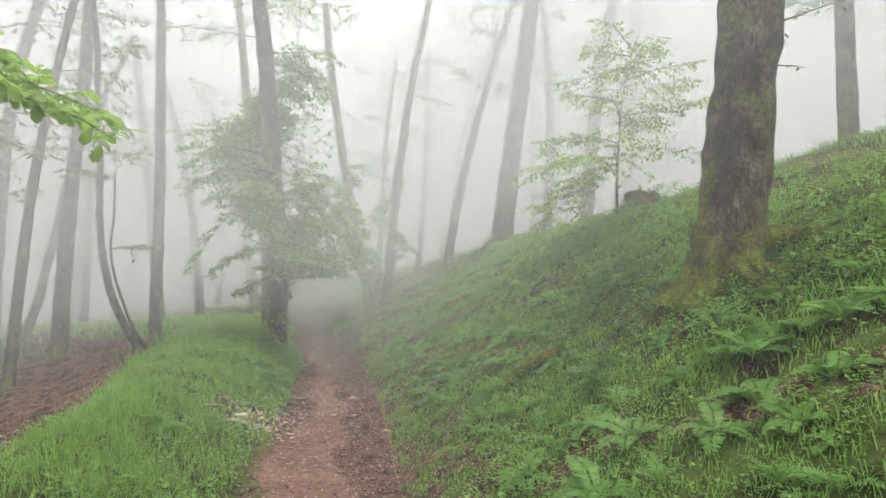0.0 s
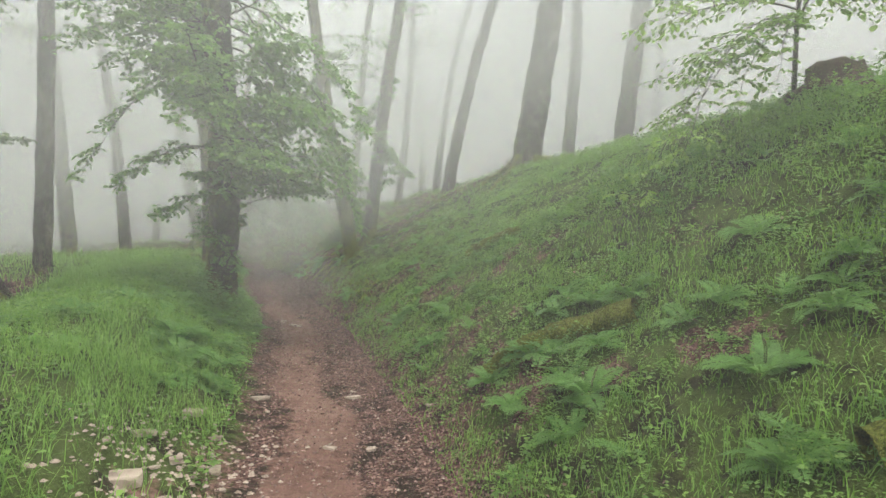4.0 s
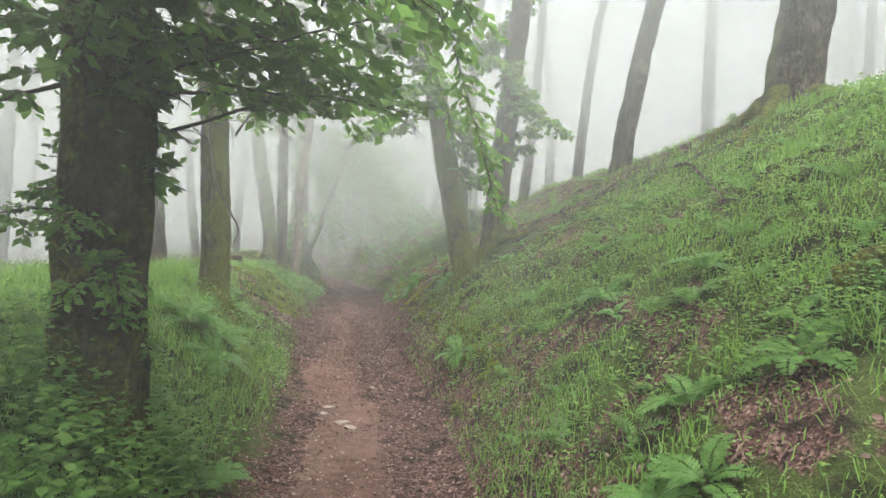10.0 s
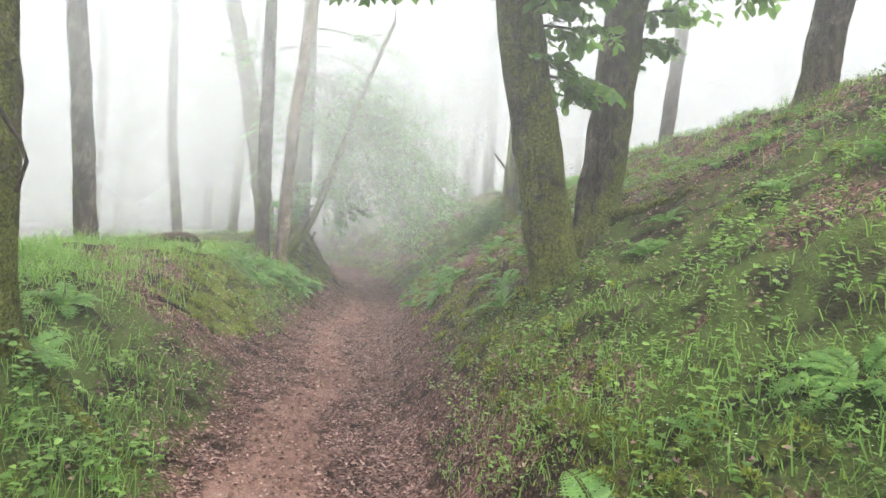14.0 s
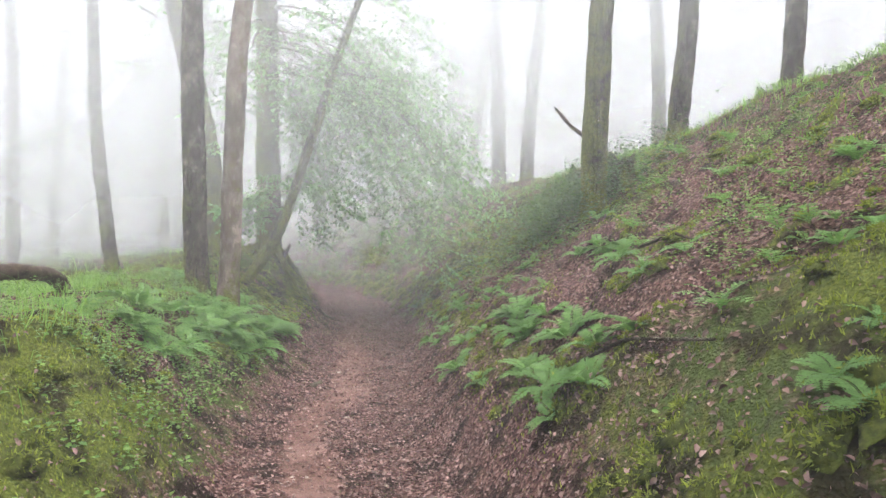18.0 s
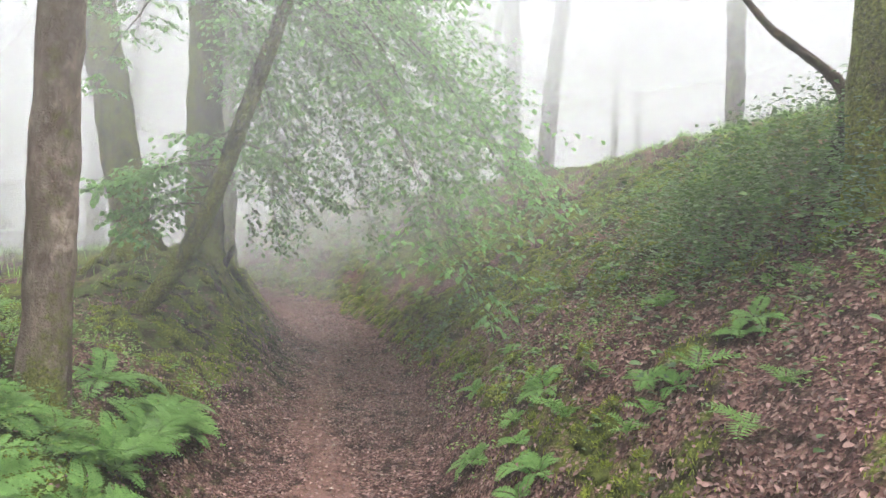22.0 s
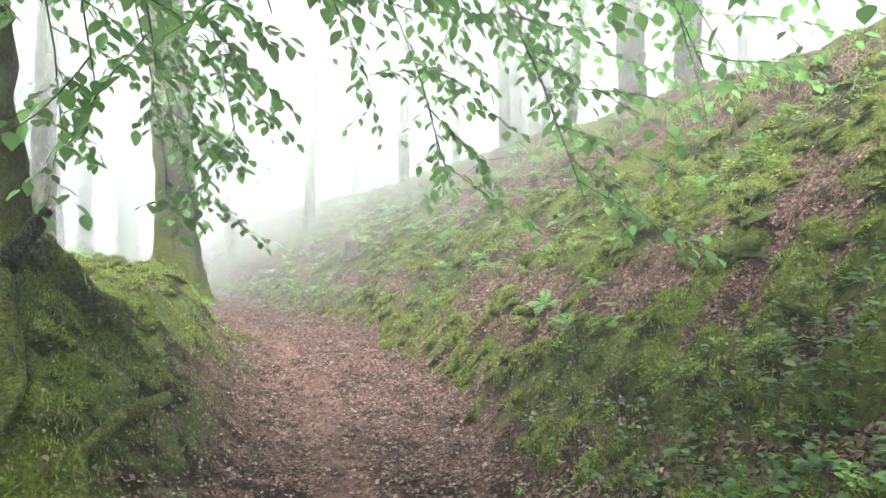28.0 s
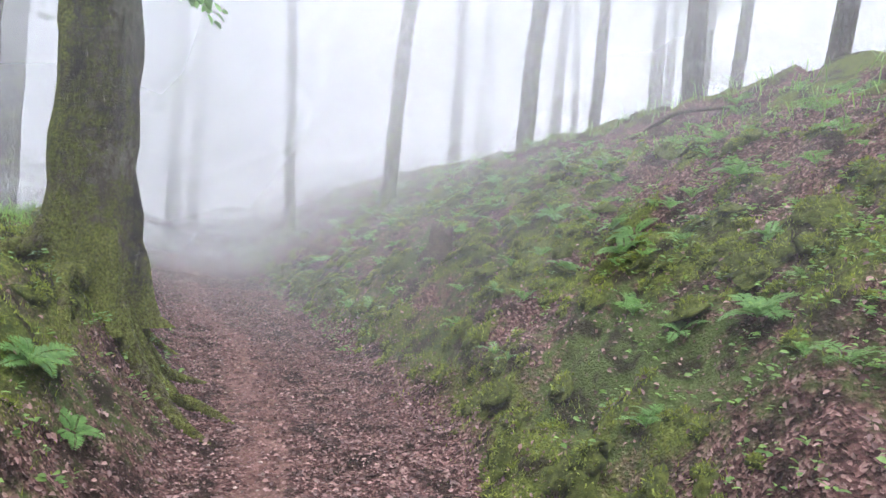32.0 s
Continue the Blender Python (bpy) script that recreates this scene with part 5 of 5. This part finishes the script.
def ferns(places, size, spread=0.15):
    """Ferns at the places, each turned and sized in its own way, leaning out from the slope."""
    r = np.random.default_rng(len(used) + 3)
    for x, y in places:
        n = len(used)
        s = size * r.uniform(1 - spread * 2, 1 + spread) * (0.62 if 32 < y < 38 and offset(x, y) > 0 else 1)
        e = 0.15
        tilt_x, tilt_y = (float(ground_z(x, y + e) - ground_z(x, y - e)) / (2 * e), float(ground_z(x + e, y) - ground_z(x - e, y)) / (2 * e))
        m = pose(x, y, float(ground_z(x, y)) - 0.01, 20 * tilt_x, -20 * tilt_y, 0) @ pose(0, 0, 0, 0, 0, r.uniform(0, 360)) @ Matrix.Diagonal((s, s, s, 1))
        if n < 4:
            fern_models[n].matrix_basis = m
            used.append(fern_models[n])
        else:
            ob = copy_thing(fern_models[n % 4], pose(0, 0, 0))
            ob.matrix_basis = m
            used.append(ob)


# on the open slope at the start
ferns([(-0.1, 10.7), (0.0, 12.3), (0.7, 12.6), (1.6, 10.0), (1.0, 9.9), (0.7, 9.1), (-0.4, 12.7), (2.8, 5.3), (2.3, 4.6), (2.5, 5.1), (2.2, 3.9), (1.6, 8.2), (0.2, 11.0), (1.4, 5.8), (2.3, 6.9)], 0.55)
ferns([(1.9, 4.4), (2.6, 4.2), (3.0, 4.7), (2.1, 5.6), (3.1, 5.9), (1.7, 6.6), (2.7, 6.2), (1.5, 5.0)], 0.48)
ferns([(-3.5, 7.9), (-4.7, 12.1), (-4.2, 13.9), (-4.8, 15.9), (-4.4, 15.9), (-4.1, 17.8), (-3.9, 13.2), (-3.7, 14.6), (-4.6, 14.8), (-5.2, 13.5), (-3.9, 15.2), (-4.9, 17.2), (-4.4, 16.4), (-4.5, 16.0), (-5.3, 15.2)], 0.62)
ferns([(-4.31, 15.19), (-3.92, 15.51), (-4.09, 13.72), (-3.64, 13.86), (-4.0, 16.69), (-3.69, 12.82), (-3.4, 12.89), (-4.92, 15.93), (-4.49, 16.63), (-3.88, 14.51), (-4.9, 16.69), (-5.41, 20.11), (-5.32, 20.68), (-5.03, 19.96), (-6.04, 22.65)], 0.6)
# on the slope opposite the dark oak
ferns([(0.6, 13.2), (1.0, 12.2), (0.5, 11.7), (0.1, 12.0), (-0.4, 12.4), (0.1, 11.7), (-0.9, 14.8), (0.7, 12.5), (0.4, 12.9), (-0.3, 17.9), (-0.5, 17.4), (-1.0, 17.7), (-1.3, 17.1), (-1.1, 17.0), (-0.6, 15.5), (-1.4, 16.8), (-0.7, 16.1), (-0.2, 15.6)], 0.5)
ferns([(-1.1, 20.2), (-0.4, 19.4), (-0.6, 19.0), (-1.1, 19.7), (-2.6, 21.7), (-0.9, 22.6), (-0.3, 22.8), (-0.9, 21.6), (-0.8, 23.4), (-4.6, 31.0), (-4.4, 30.0), (-3.8, 31.4), (-1.7, 21.8), (-1.2, 24.1), (-6.6, 23.7), (-5.9, 21.6)], 0.45)
# in the dip, on the leafy bank
ferns([(-4.5, 30.5), (-4.3, 28.5), (-3.2, 26.1), (-3.2, 25.0), (-3.5, 30.9), (-5.5, 33.7), (-5.1, 30.9), (-4.5, 30.9), (-4.2, 30.2), (-4.1, 29.3), (-4.4, 29.1), (-4.0, 28.4), (-3.8, 28.2), (-4.1, 28.0), (-3.6, 31.4), (-3.4, 30.6), (-3.6, 30.0)], 0.46)
ferns([(-3.24, 25.85), (-3.04, 26.66), (-2.27, 27.8), (-2.75, 26.97), (-3.4, 26.72), (-3.4, 26.48), (-3.62, 29.12), (-3.56, 30.91), (-4.46, 29.9), (-4.8, 29.78), (-4.29, 28.05), (-4.17, 28.2), (-5.1, 31.75), (-5.82, 35.06)], 0.34)
ferns([(-8.6, 32.3), (-8.1, 31.5), (-8.3, 30.3), (-8.0, 29.7), (-7.9, 30.5), (-7.9, 31.4), (-8.1, 33.3), (-7.7, 29.7), (-9.6, 33.5), (-8.3, 34.1), (-8.0, 32.7), (-8.2, 33.7), (-8.4, 31.0), (-8.7, 29.9), (-9.1, 31.6), (-7.8, 32.2)], 0.58)
ferns([(-5.5, 33.0), (-4.3, 32.6), (-4.7, 32.6), (-4.5, 30.8), (-4.9, 31.4), (-3.5, 32.5), (-5.4, 32.8), (-5.5, 35.0), (-5.5, 33.4), (-5.3, 33.7), (-4.8, 32.8), (-5.4, 35.4), (-5.6, 34.9), (-5.3, 34.6), (-5.1, 36.3), (-6.0, 35.7)], 0.4)
ferns([(-8.45, 31.7), (-8.14, 31.61), (-8.29, 32.64), (-8.25, 33.81), (-7.96, 31.04), (-7.87, 31.68), (-7.94, 32.71), (-9.14, 32.72), (-7.77, 31.28), (-8.7, 33.75), (-8.38, 31.45), (-8.44, 32.37), (-8.16, 33.26), (-8.0, 30.94), (-7.7, 31.29), (-8.04, 29.94), (-5.51, 32.76), (-5.78, 33.8), (-4.87, 31.41), (-4.42, 30.69), (-4.38, 32.6), (-3.38, 32.4), (-8.19, 33.51), (-8.1, 33.92)], 0.47)
# on the mossy bank at the end
ferns([(-8.3, 47.1), (-8.8, 47.5), (-8.9, 47.2), (-8.1, 45.5), (-8.5, 45.7), (-14.0, 52.7), (-12.3, 50.6), (-11.1, 51.9), (-9.0, 47.7), (-10.1, 49.9), (-8.0, 47.4), (-9.2, 47.4), (-6.5, 42.5), (-7.2, 42.6), (-11.1, 49.8),
       (-15.7, 54.0), (-14.0, 51.7), (-11.8, 51.7), (-9.4, 47.4), (-14.3, 52.0), (-10.6, 50.4), (-9.7, 48.8), (-12.9, 52.0), (-7.9, 46.4), (-9.9, 51.3), (-7.6, 48.4), (-6.9, 44.9)], 0.33)
ferns([(-11.7, 44.0), (-11.5, 44.1), (-6.8, 40.8), (-6.6, 43.6)], 0.3)
# smaller ferns scattered between
for lo, hi, d0, d1, count, size in ((3, 12, 1.5, 5.0, 24, 0.45), (24, 36, 1.5, 4.5, 18, 0.36), (12, 20, -1.4, -4.0, 12, 0.5)):
    x, y, d = strewn(rng, count, lo, hi, d0, d1, lambda x, y, d: np.ones(len(x)))
    ferns([(float(a), float(b)) for a, b in zip(x, y)], size, 0.3)
pieces = []
simple = [frond_mesh(900 + k, 11, 1) for k in range(3)]
for lo, hi, d0, d1, count, size in ((2.5, 23, 1.3, 5.5, 130, 0.36), (8, 20, 3.5, 8.0, 50, 0.45), (41, 53, 1.8, 6.0, 90, 0.26), (46, 58, 1.8, 7.5, 170, 0.3), (24, 38, 4.5, 8.0, 40, 0.32), (25, 37, 1.5, 5.0, 80, 0.3), (38, 54, 4.5, 8.0, 90, 0.3)):
    x, y, d = strewn(rng, count, lo, hi, d0, d1, lambda x, y, d: np.ones(len(x)))
    for px, py in zip(x, y):
        big = size * rng.uniform(0.6, 1.2)
        for k in range(6):
            v, f = simple[k % 3]
            m = np.array(pose(px, py, float(ground_z(px, py)) - 0.01, rng.uniform(-12, 12), rng.uniform(-30, 10), 60 * k + rng.uniform(-20, 20)))
            pieces.append((v * big * rng.uniform(0.75, 1.1) @ m[:3, :3].T + m[:3, 3], f))
tagged(mesh_of("fern_bed", *joined(pieces), FERN), "small green ferns scattered over the banks", "ferns", kind="stuff")

# ---- stones, logs, roots and dead wood ----
def stone(x, y, size, flat=0.5, seed=0, label="pale angular stone lying on the path"):
    r = np.random.default_rng(seed)
    bm = bmesh.new()
    bmesh.ops.create_icosphere(bm, subdivisions=2, radius=1.0)
    for v in bm.verts:
        v.co *= 1 + 0.22 * noise.noise(v.co * 1.6 + Vector((seed, 0, 0)))
        for ax, lim in ((0, 0.72), (1, 0.6), (2, 0.6)):
            v.co[ax] = max(-lim, min(lim, v.co[ax]))
        v.co = Vector((v.co.x * size * 1.25, v.co.y * size * 0.9, v.co.z * size * flat))
    me = bpy.data.meshes.new("stone")
    bm.to_mesh(me)
    bm.free()
    me.materials.append(STONE)
    ob = new("stone", me)
    ob.matrix_basis = pose(x, y, float(ground_z(x, y)) + size * flat * 0.18, r.uniform(-8, 8), r.uniform(-8, 8), r.uniform(0, 360))
    return tagged(ob, label, "stone", "stones along the path")


for n, (x, y, s) in enumerate([(-3.29, 10.33, 0.17), (-3.44, 11.13, 0.11), (-2.96, 10.27, 0.10), (-2.79, 10.31, 0.09), (-3.3, 11.92, 0.10), (-3.22, 9.71, 0.09), (-3.06, 9.93, 0.08), (-2.83, 11.02, 0.08), (-3.1, 10.9, 0.09),
                               (-3.0, 11.6, 0.06), (-3.5, 10.6, 0.05), (-2.7, 10.7, 0.045), (-3.15, 10.6, 0.045), (-2.9, 9.6, 0.05)]):
    stone(x, y, s, 0.45, n, "pale broken stone in a heap beside the path")
for n, (x, y, s) in enumerate([(-1.91, 13.56, 0.10), (-2.97, 13.34, 0.13), (-4.03, 20.69, 0.06), (-1.93, 13.9, 0.05), (-1.61, 11.73, 0.08), (-1.99, 11.73, 0.07), (-0.89, 10.52, 0.08), (-1.0, 12.9, 0.06), (-4.05, 20.96, 0.09),
                               (-3.76, 20.45, 0.09), (-3.63, 20.31, 0.08), (-3.76, 22.12, 0.05), (-6.92, 32.86, 0.05), (-6.2, 30.6, 0.035), (-8.1, 39.6, 0.035), (-9.9, 44.0, 0.04), (-7.6, 36.2, 0.03)]):
    stone(x, y, s, 0.32, 30 + n)

# pebbles pressed into the path, and the gravel of the heap
x, y, d = strewn(rng, 2600, 0, 53, -0.95, 1.0, lambda x, y, d: np.clip(1.1 - 0.02 * y, 0.25, 1))
x, y = np.r_[x, -3.05 + 0.42 * rng.normal(size=420)], np.r_[y, 10.6 + 0.7 * rng.normal(size=420)]
base = np.array([(1, 0, 0), (0.3, 0.8, 0), (-0.8, 0.5, 0), (-0.7, -0.6, 0), (0.4, -0.8, 0), (0.1, 0, 0.75)])
turn, s = rng.uniform(0, 6.283, len(x)), rng.uniform(0.006, 0.022, len(x)) * np.where(np.arange(len(x)) >= len(x) - 420, 1.7, 1)
px = s[:, None] * (base[None, :, 0] * np.cos(turn)[:, None] - base[None, :, 1] * np.sin(turn)[:, None])
py = s[:, None] * (base[None, :, 0] * np.sin(turn)[:, None] + base[None, :, 1] * np.cos(turn)[:, None])
pz = s[:, None] * base[None, :, 2] * 0.8 + 0.002
v = np.stack([x[:, None] + px, y[:, None] + py, ground_z(x, y)[:, None] + pz], -1).reshape(-1, 3)
f = ((np.arange(len(x)) * 6)[:, None, None] + np.array([[0, 1, 5], [1, 2, 5], [2, 3, 5], [3, 4, 5], [4, 0, 5]])[None]).reshape(-1, 3)
tagged(mesh_of("pebbles", v, f, STONE, smooth=False), "small pale pebbles pressed into the path", "pebbles", kind="stuff")


def log(points, r0, r1, material, moss, label, name="log", seed=0, lift=0.6, category="log"):
    """A limb lying along the ground through the given places."""
    p = np.array([(x, y, float(ground_z(x, y)) + lift * r0 + up) for x, y, up in points])
    t = np.linspace(0, len(p) - 1, 4 * len(p))
    axis = np.stack([np.interp(t, range(len(p)), p[:, c]) for c in range(3)], -1)
    axis[1:-1] += np.random.default_rng(seed).normal(size=(len(axis) - 2, 3)) * r0 * 0.12
    v, fa = tube(axis, np.linspace(r0, r1, len(axis)), 10, 0.07, seed)
    up = np.tile(np.sin(np.linspace(0, 6.283, 10, endpoint=False)), len(axis))
    return tagged(mesh_of(name, v, fa, material, floats={"moss": np.clip(moss + 0.1 * up, 0, 1)}), label, category)


log([(-0.4, 12.6, 0), (0.0, 12.42, 0.02), (0.4, 12.27, 0.02), (0.9, 11.8, 0.0)], 0.11, 0.14, BARK_OAK, 1.0, "rotting log covered in yellow-green moss on the slope", seed=1)
log([(0.9, 8.8, 0.03), (1.25, 8.6, 0.05), (1.6, 8.35, 0.03)], 0.12, 0.09, BARK_OAK, 1.0, "crumbling mossy log end in the grass of the slope", seed=21)
log([(-0.1, 17.85, 0.02), (0.3, 17.5, 0.03), (0.75, 17.0, 0.0)], 0.10, 0.07, BARK_OAK, 0.6, "mossy fallen log with a splintered end on the slope", seed=2)
log([(-10.9, 28.3, -0.1), (-10.3, 28.8, 0.0), (-9.9, 29.1, 0.02), (-9.5, 29.4, 0.06), (-9.28, 29.65, 0.16), (-9.15, 29.85, 0.24), (-9.2, 30.2, 0.14), (-9.24, 30.6, -0.05)], 0.085, 0.075, ROTTEN, 0.0, "dark crooked dead branch arching over the bank", "dead_branch", 3, category="branch")
log([(-3.46, 29.93, 0), (-3.27, 29.6, 0.03), (-3.15, 29.18, 0.02)], 0.014, 0.009, TWIG, 0.0, "thin fallen twig on the leaf litter", "twig", 4, category="twig")
log([(-4.1, 28.3, 0.0), (-3.91, 27.94, 0.02), (-3.6, 27.4, 0.02)], 0.013, 0.008, BARK_BEECH, 0.0, "thin pale fallen twig on the leaf litter", "twig", 5, category="twig")
log([(-6.85, 25.4, 0), (-6.7, 25.63, 0.02), (-6.62, 26.2, 0.01)], 0.025, 0.015, ROTTEN, 0.0, "dark fallen stick beside the path", "stick", 6, category="stick")
log([(0.2, 24.45, 0), (0.5, 23.2, 0.06), (0.25, 21.0, 0.02)], 0.03, 0.015, BARK_OAK, 0.1, "long dead branch lying on the grass slope", "dead_branch", 7, category="branch")
log([(-9.8, 40.2, 0), (-9.6, 39.5, 0.05), (-9.4, 38.9, 0.0), (-9.1, 38.5, -0.03)], 0.05, 0.025, BARK_OAK, 0.7, "mossy root creeping down the bank", "root", 8, category="root")
log([(-10.2, 39.2, 0), (-9.7, 38.9, 0.02), (-9.2, 37.9, 0.0)], 0.04, 0.02, BARK_OAK, 0.6, "mossy root below the beech", "root", 9, category="root")
log([(-6.98, 31.75, 0.0), (-6.94, 32.1, 0.0)], 0.035, 0.035, BARK_BEECH, 0.0, "flat weathered piece of wood on the path", "plank", 10, 0.2, category="wood")
log([(-8.35, 43.3, 0.0), (-8.15, 43.6, 0.05), (-8.0, 44.0, 0.03)], 0.011, 0.006, BARK_BEECH, 0.2, "thin fallen branch across the mossy bank", "twig", 11, category="twig")
log([(-9.0, 51.0, 0.0), (-8.4, 50.4, 0.2), (-7.6, 49.8, 0.1)], 0.04, 0.02, ROTTEN, 0.0, "dead branch on the crest of the bank", "dead_branch", 12, category="branch")

rr = np.random.default_rng(77)
for k in range(11):
    px, py, a = rr.uniform(-10.9, -8.9), rr.uniform(36.3, 39.4), rr.uniform(-0.9, 0.5)
    n = rr.uniform(0.35, 0.8)
    log([(px + n * t * math.cos(a), py - 0.6 * n * t * math.sin(a + 1), 0.012 * math.sin(3 * t)) for t in (0, 0.35, 0.7, 1)], rr.uniform(0.012, 0.026), 0.007, (BARK_BEECH, TWIG, BARK_OAK)[k % 3], 0.2, "thin bare root lying over the mound below the beech", "root", 60 + k, 0.3, "root")


def stump(x, y, r, height, material, moss, label, seed, jag=0.3):
    """A broken stump with a ragged top."""
    z = float(ground_z(x, y))
    h = np.array([-0.15, 0.0, 0.1, 0.35, 0.65, 0.9, 1.0]) * height
    axis = np.c_[0.05 * h, 0.03 * h, h]
    rr = np.random.default_rng(seed)
    rag = rr.uniform(1 - jag, 1 + jag, 14)
    v, fa = tube(axis, r * np.array([1.5, 1.4, 1.2, 1.0, 0.95, 0.9, 0.25]), 14, 0.06, seed)
    v[5 * 14:6 * 14, 2] *= rag
    v[6 * 14:, 2] = 0.75 * height
    ob = mesh_of("stump", v, fa, material, floats={"moss": np.full(len(v), moss)})
    ob.matrix_basis = pose(x, y, z)
    return tagged(ob, label, "stump")


stump(-11.12, 49.1, 0.16, 0.38, ROTTEN, 0, "dark rotten stump among ferns on the bank", 1)
stump(-3.0, 33.9, 0.24, 0.55, BARK_DARK, 0.35, "old broken stump overgrown with brambles", 2)
stump(-3.25, 26.3, 0.04, 0.22, ROTTEN, 0, "small dark stump on the cut bank", 3)
stump(4.5, 14.1, 0.42, 0.42, ROTTEN, 0.4, "overgrown mound of an old stump on the slope", 4, 0.15)


def dead_limb(x, y, z, points, r, label, material=ROTTEN, name="dead_limb"):
    axis = np.array(points, float)
    t = np.linspace(0, len(axis) - 1, 4 * len(axis))
    axis = np.stack([np.interp(t, range(len(axis)), axis[:, c]) for c in range(3)], -1)
    v, fa = tube(axis, np.linspace(r, r * 0.45, len(axis)), 8, 0.08, 3)
    ob = mesh_of(name, v, fa, material, floats={"moss": np.zeros(len(v))})
    ob.matrix_basis = pose(x, y, z)
    return tagged(ob, label, "branch")


dead_limb(-3.1, 33.9, float(ground_z(-3.1, 33.9)) + 0.35, [(0, 0, 0), (-0.15, 0, 0.35), (-0.32, 0.02, 0.5), (-0.62, 0.03, 0.72), (-0.85, 0.05, 1.0)], 0.05, "bare crooked dead limb rising from the old stump")
dead_limb(-10.3, 39.2, 0.95, [(0, 0, 0), (0.07, 0.1, 0.25), (0.12, 0.22, 0.42), (0.17, 0.36, 0.64)], 0.09, "short dark broken stub beside the beech's foot", BARK_DARK, "branch_stub")

# ---- drifts of mist hanging between the trees: many thin sheets, denser with distance from the path ----
WALKED = [(2, -0.6, 1.44), (3.1, -0.97, 1.44), (4.2, -1.27, 1.36), (5.3, -1.46, 1.35), (7.5, -1.46, 1.31), (8.6, -1.5, 1.29), (9.7, -1.61, 1.21), (11.9, -2.01, 1.43), (13, -2.07, 1.39), (14.1, -2.17, 1.31), (15.2, -2.35, 1.25), (17.4, -2.72, 1.3), (18.5, -2.88, 1.29), (19.6, -3.1, 1.31), (20.7, -3.48, 1.32), (21.8, -3.93, 1.33), (22.9, -4.32, 1.35), (25.1, -4.71, 1.46), (26.2, -5.01, 1.56), (27.3, -5.36, 1.76), (28.4, -5.61, 1.69), (29.5, -5.8, 1.59), (30.6, -5.94, 1.49), (31.7, -6.15, 1.38), (32.8, -6.46, 1.38), (35, -7.02, 1.27), (37.2, -7.54, 1.3), (38.3, -7.74, 1.26), (39.4, -7.98, 1.35), (40.5, -8.31, 1.41), (41.6, -8.87, 1.51)]


def mist_drift(y0, seed, density, gap):
    """A hanging sheet of droplets across the wood, thinning out just above the ground, with a small gap at head height where people walk; density is the haze per metre."""
    c, eye = (float(np.interp(y0, [r[0] for r in WALKED], [r[k] for r in WALKED])) for k in (1, 2))
    eye -= float(ground_z(c, y0))
    side = np.r_[0, 0.12, 0.24, 0.7, 1.2, 1.8, 2.5, 3.4, 4.5, 6, np.geomspace(8, 75, 9)]
    side = np.r_[-side[:0:-1], side]
    rise = np.r_[0, 0.25, 0.5, 0.9, eye - 0.24, eye - 0.12, eye, eye + 0.12, eye + 0.24, 2.8, 4.2, 6.5, 10, 15, 22]
    U, R = np.meshgrid(side, rise)
    X = c + U
    Y = y0 + (0.25 * np.sin(0.8 * U + seed) + 0.05 * np.abs(U) * np.sin(seed * 1.7)) * np.clip((np.abs(U) - 0.35) / 1.2, 0, 1)
    Z = ground_z(X, Y) + R
    n, m = U.shape
    i, j = np.meshgrid(np.arange(n - 1), np.arange(m - 1), indexing="ij")
    f = np.stack([i * m + j, i * m + j + 1, (i + 1) * m + j + 1, (i + 1) * m + j], -1).reshape(-1, 4)
    drift = 0.88 + 0.2 * np.sin(0.31 * U + 2.1 * seed) + 0.12 * np.sin(0.9 * R + 0.5 * U + seed)
    low = np.interp(R, (0.5, 1.2, 3.0), (0.15, 0.32, 1.0))
    low = low + (1 - low) * np.clip((np.abs(U) - 6.5) / 5, 0, 1)
    opening = np.clip((np.maximum(np.abs(U), np.abs(R - eye)) - 0.121) / 0.12, 0, 1)
    thick = (density * gap * drift * opening * np.clip(R / 0.5, 0, 1) * np.interp(np.abs(U), (0, 2.5, 8), (1.0, 1.0, 1.7)) * low).ravel()
    f = f[thick[f].max(1) > 1e-7]
    ob = mesh_of("mist", np.stack([X, Y, Z], -1).reshape(-1, 3), f, MIST, floats={"thick": np.clip(thick, 0, 0.9)})
    return tagged(ob, "thin drift of pale mist hanging between the trees", "mist", "drifts of mist", kind="stuff")


for k, y0 in enumerate(np.arange(2.0, 43.0, 1.1)):
    mist_drift(float(y0), k + 1, float(np.interp(y0, (0, 14, 22, 35, 38, 42), (0.034, 0.043, 0.056, 0.062, 0.066, 0.08))), 1.1)
for k, y0 in enumerate(np.arange(43.8, 56.0, 1.6)):
    mist_drift(float(y0), k + 80, float(np.interp(y0, (43, 48, 56), (0.085, 0.11, 0.13))), 1.6)
for k, y0 in enumerate(np.arange(58.0, 96.0, 5.0)):
    mist_drift(float(y0), k + 120, 0.06, 5.0)
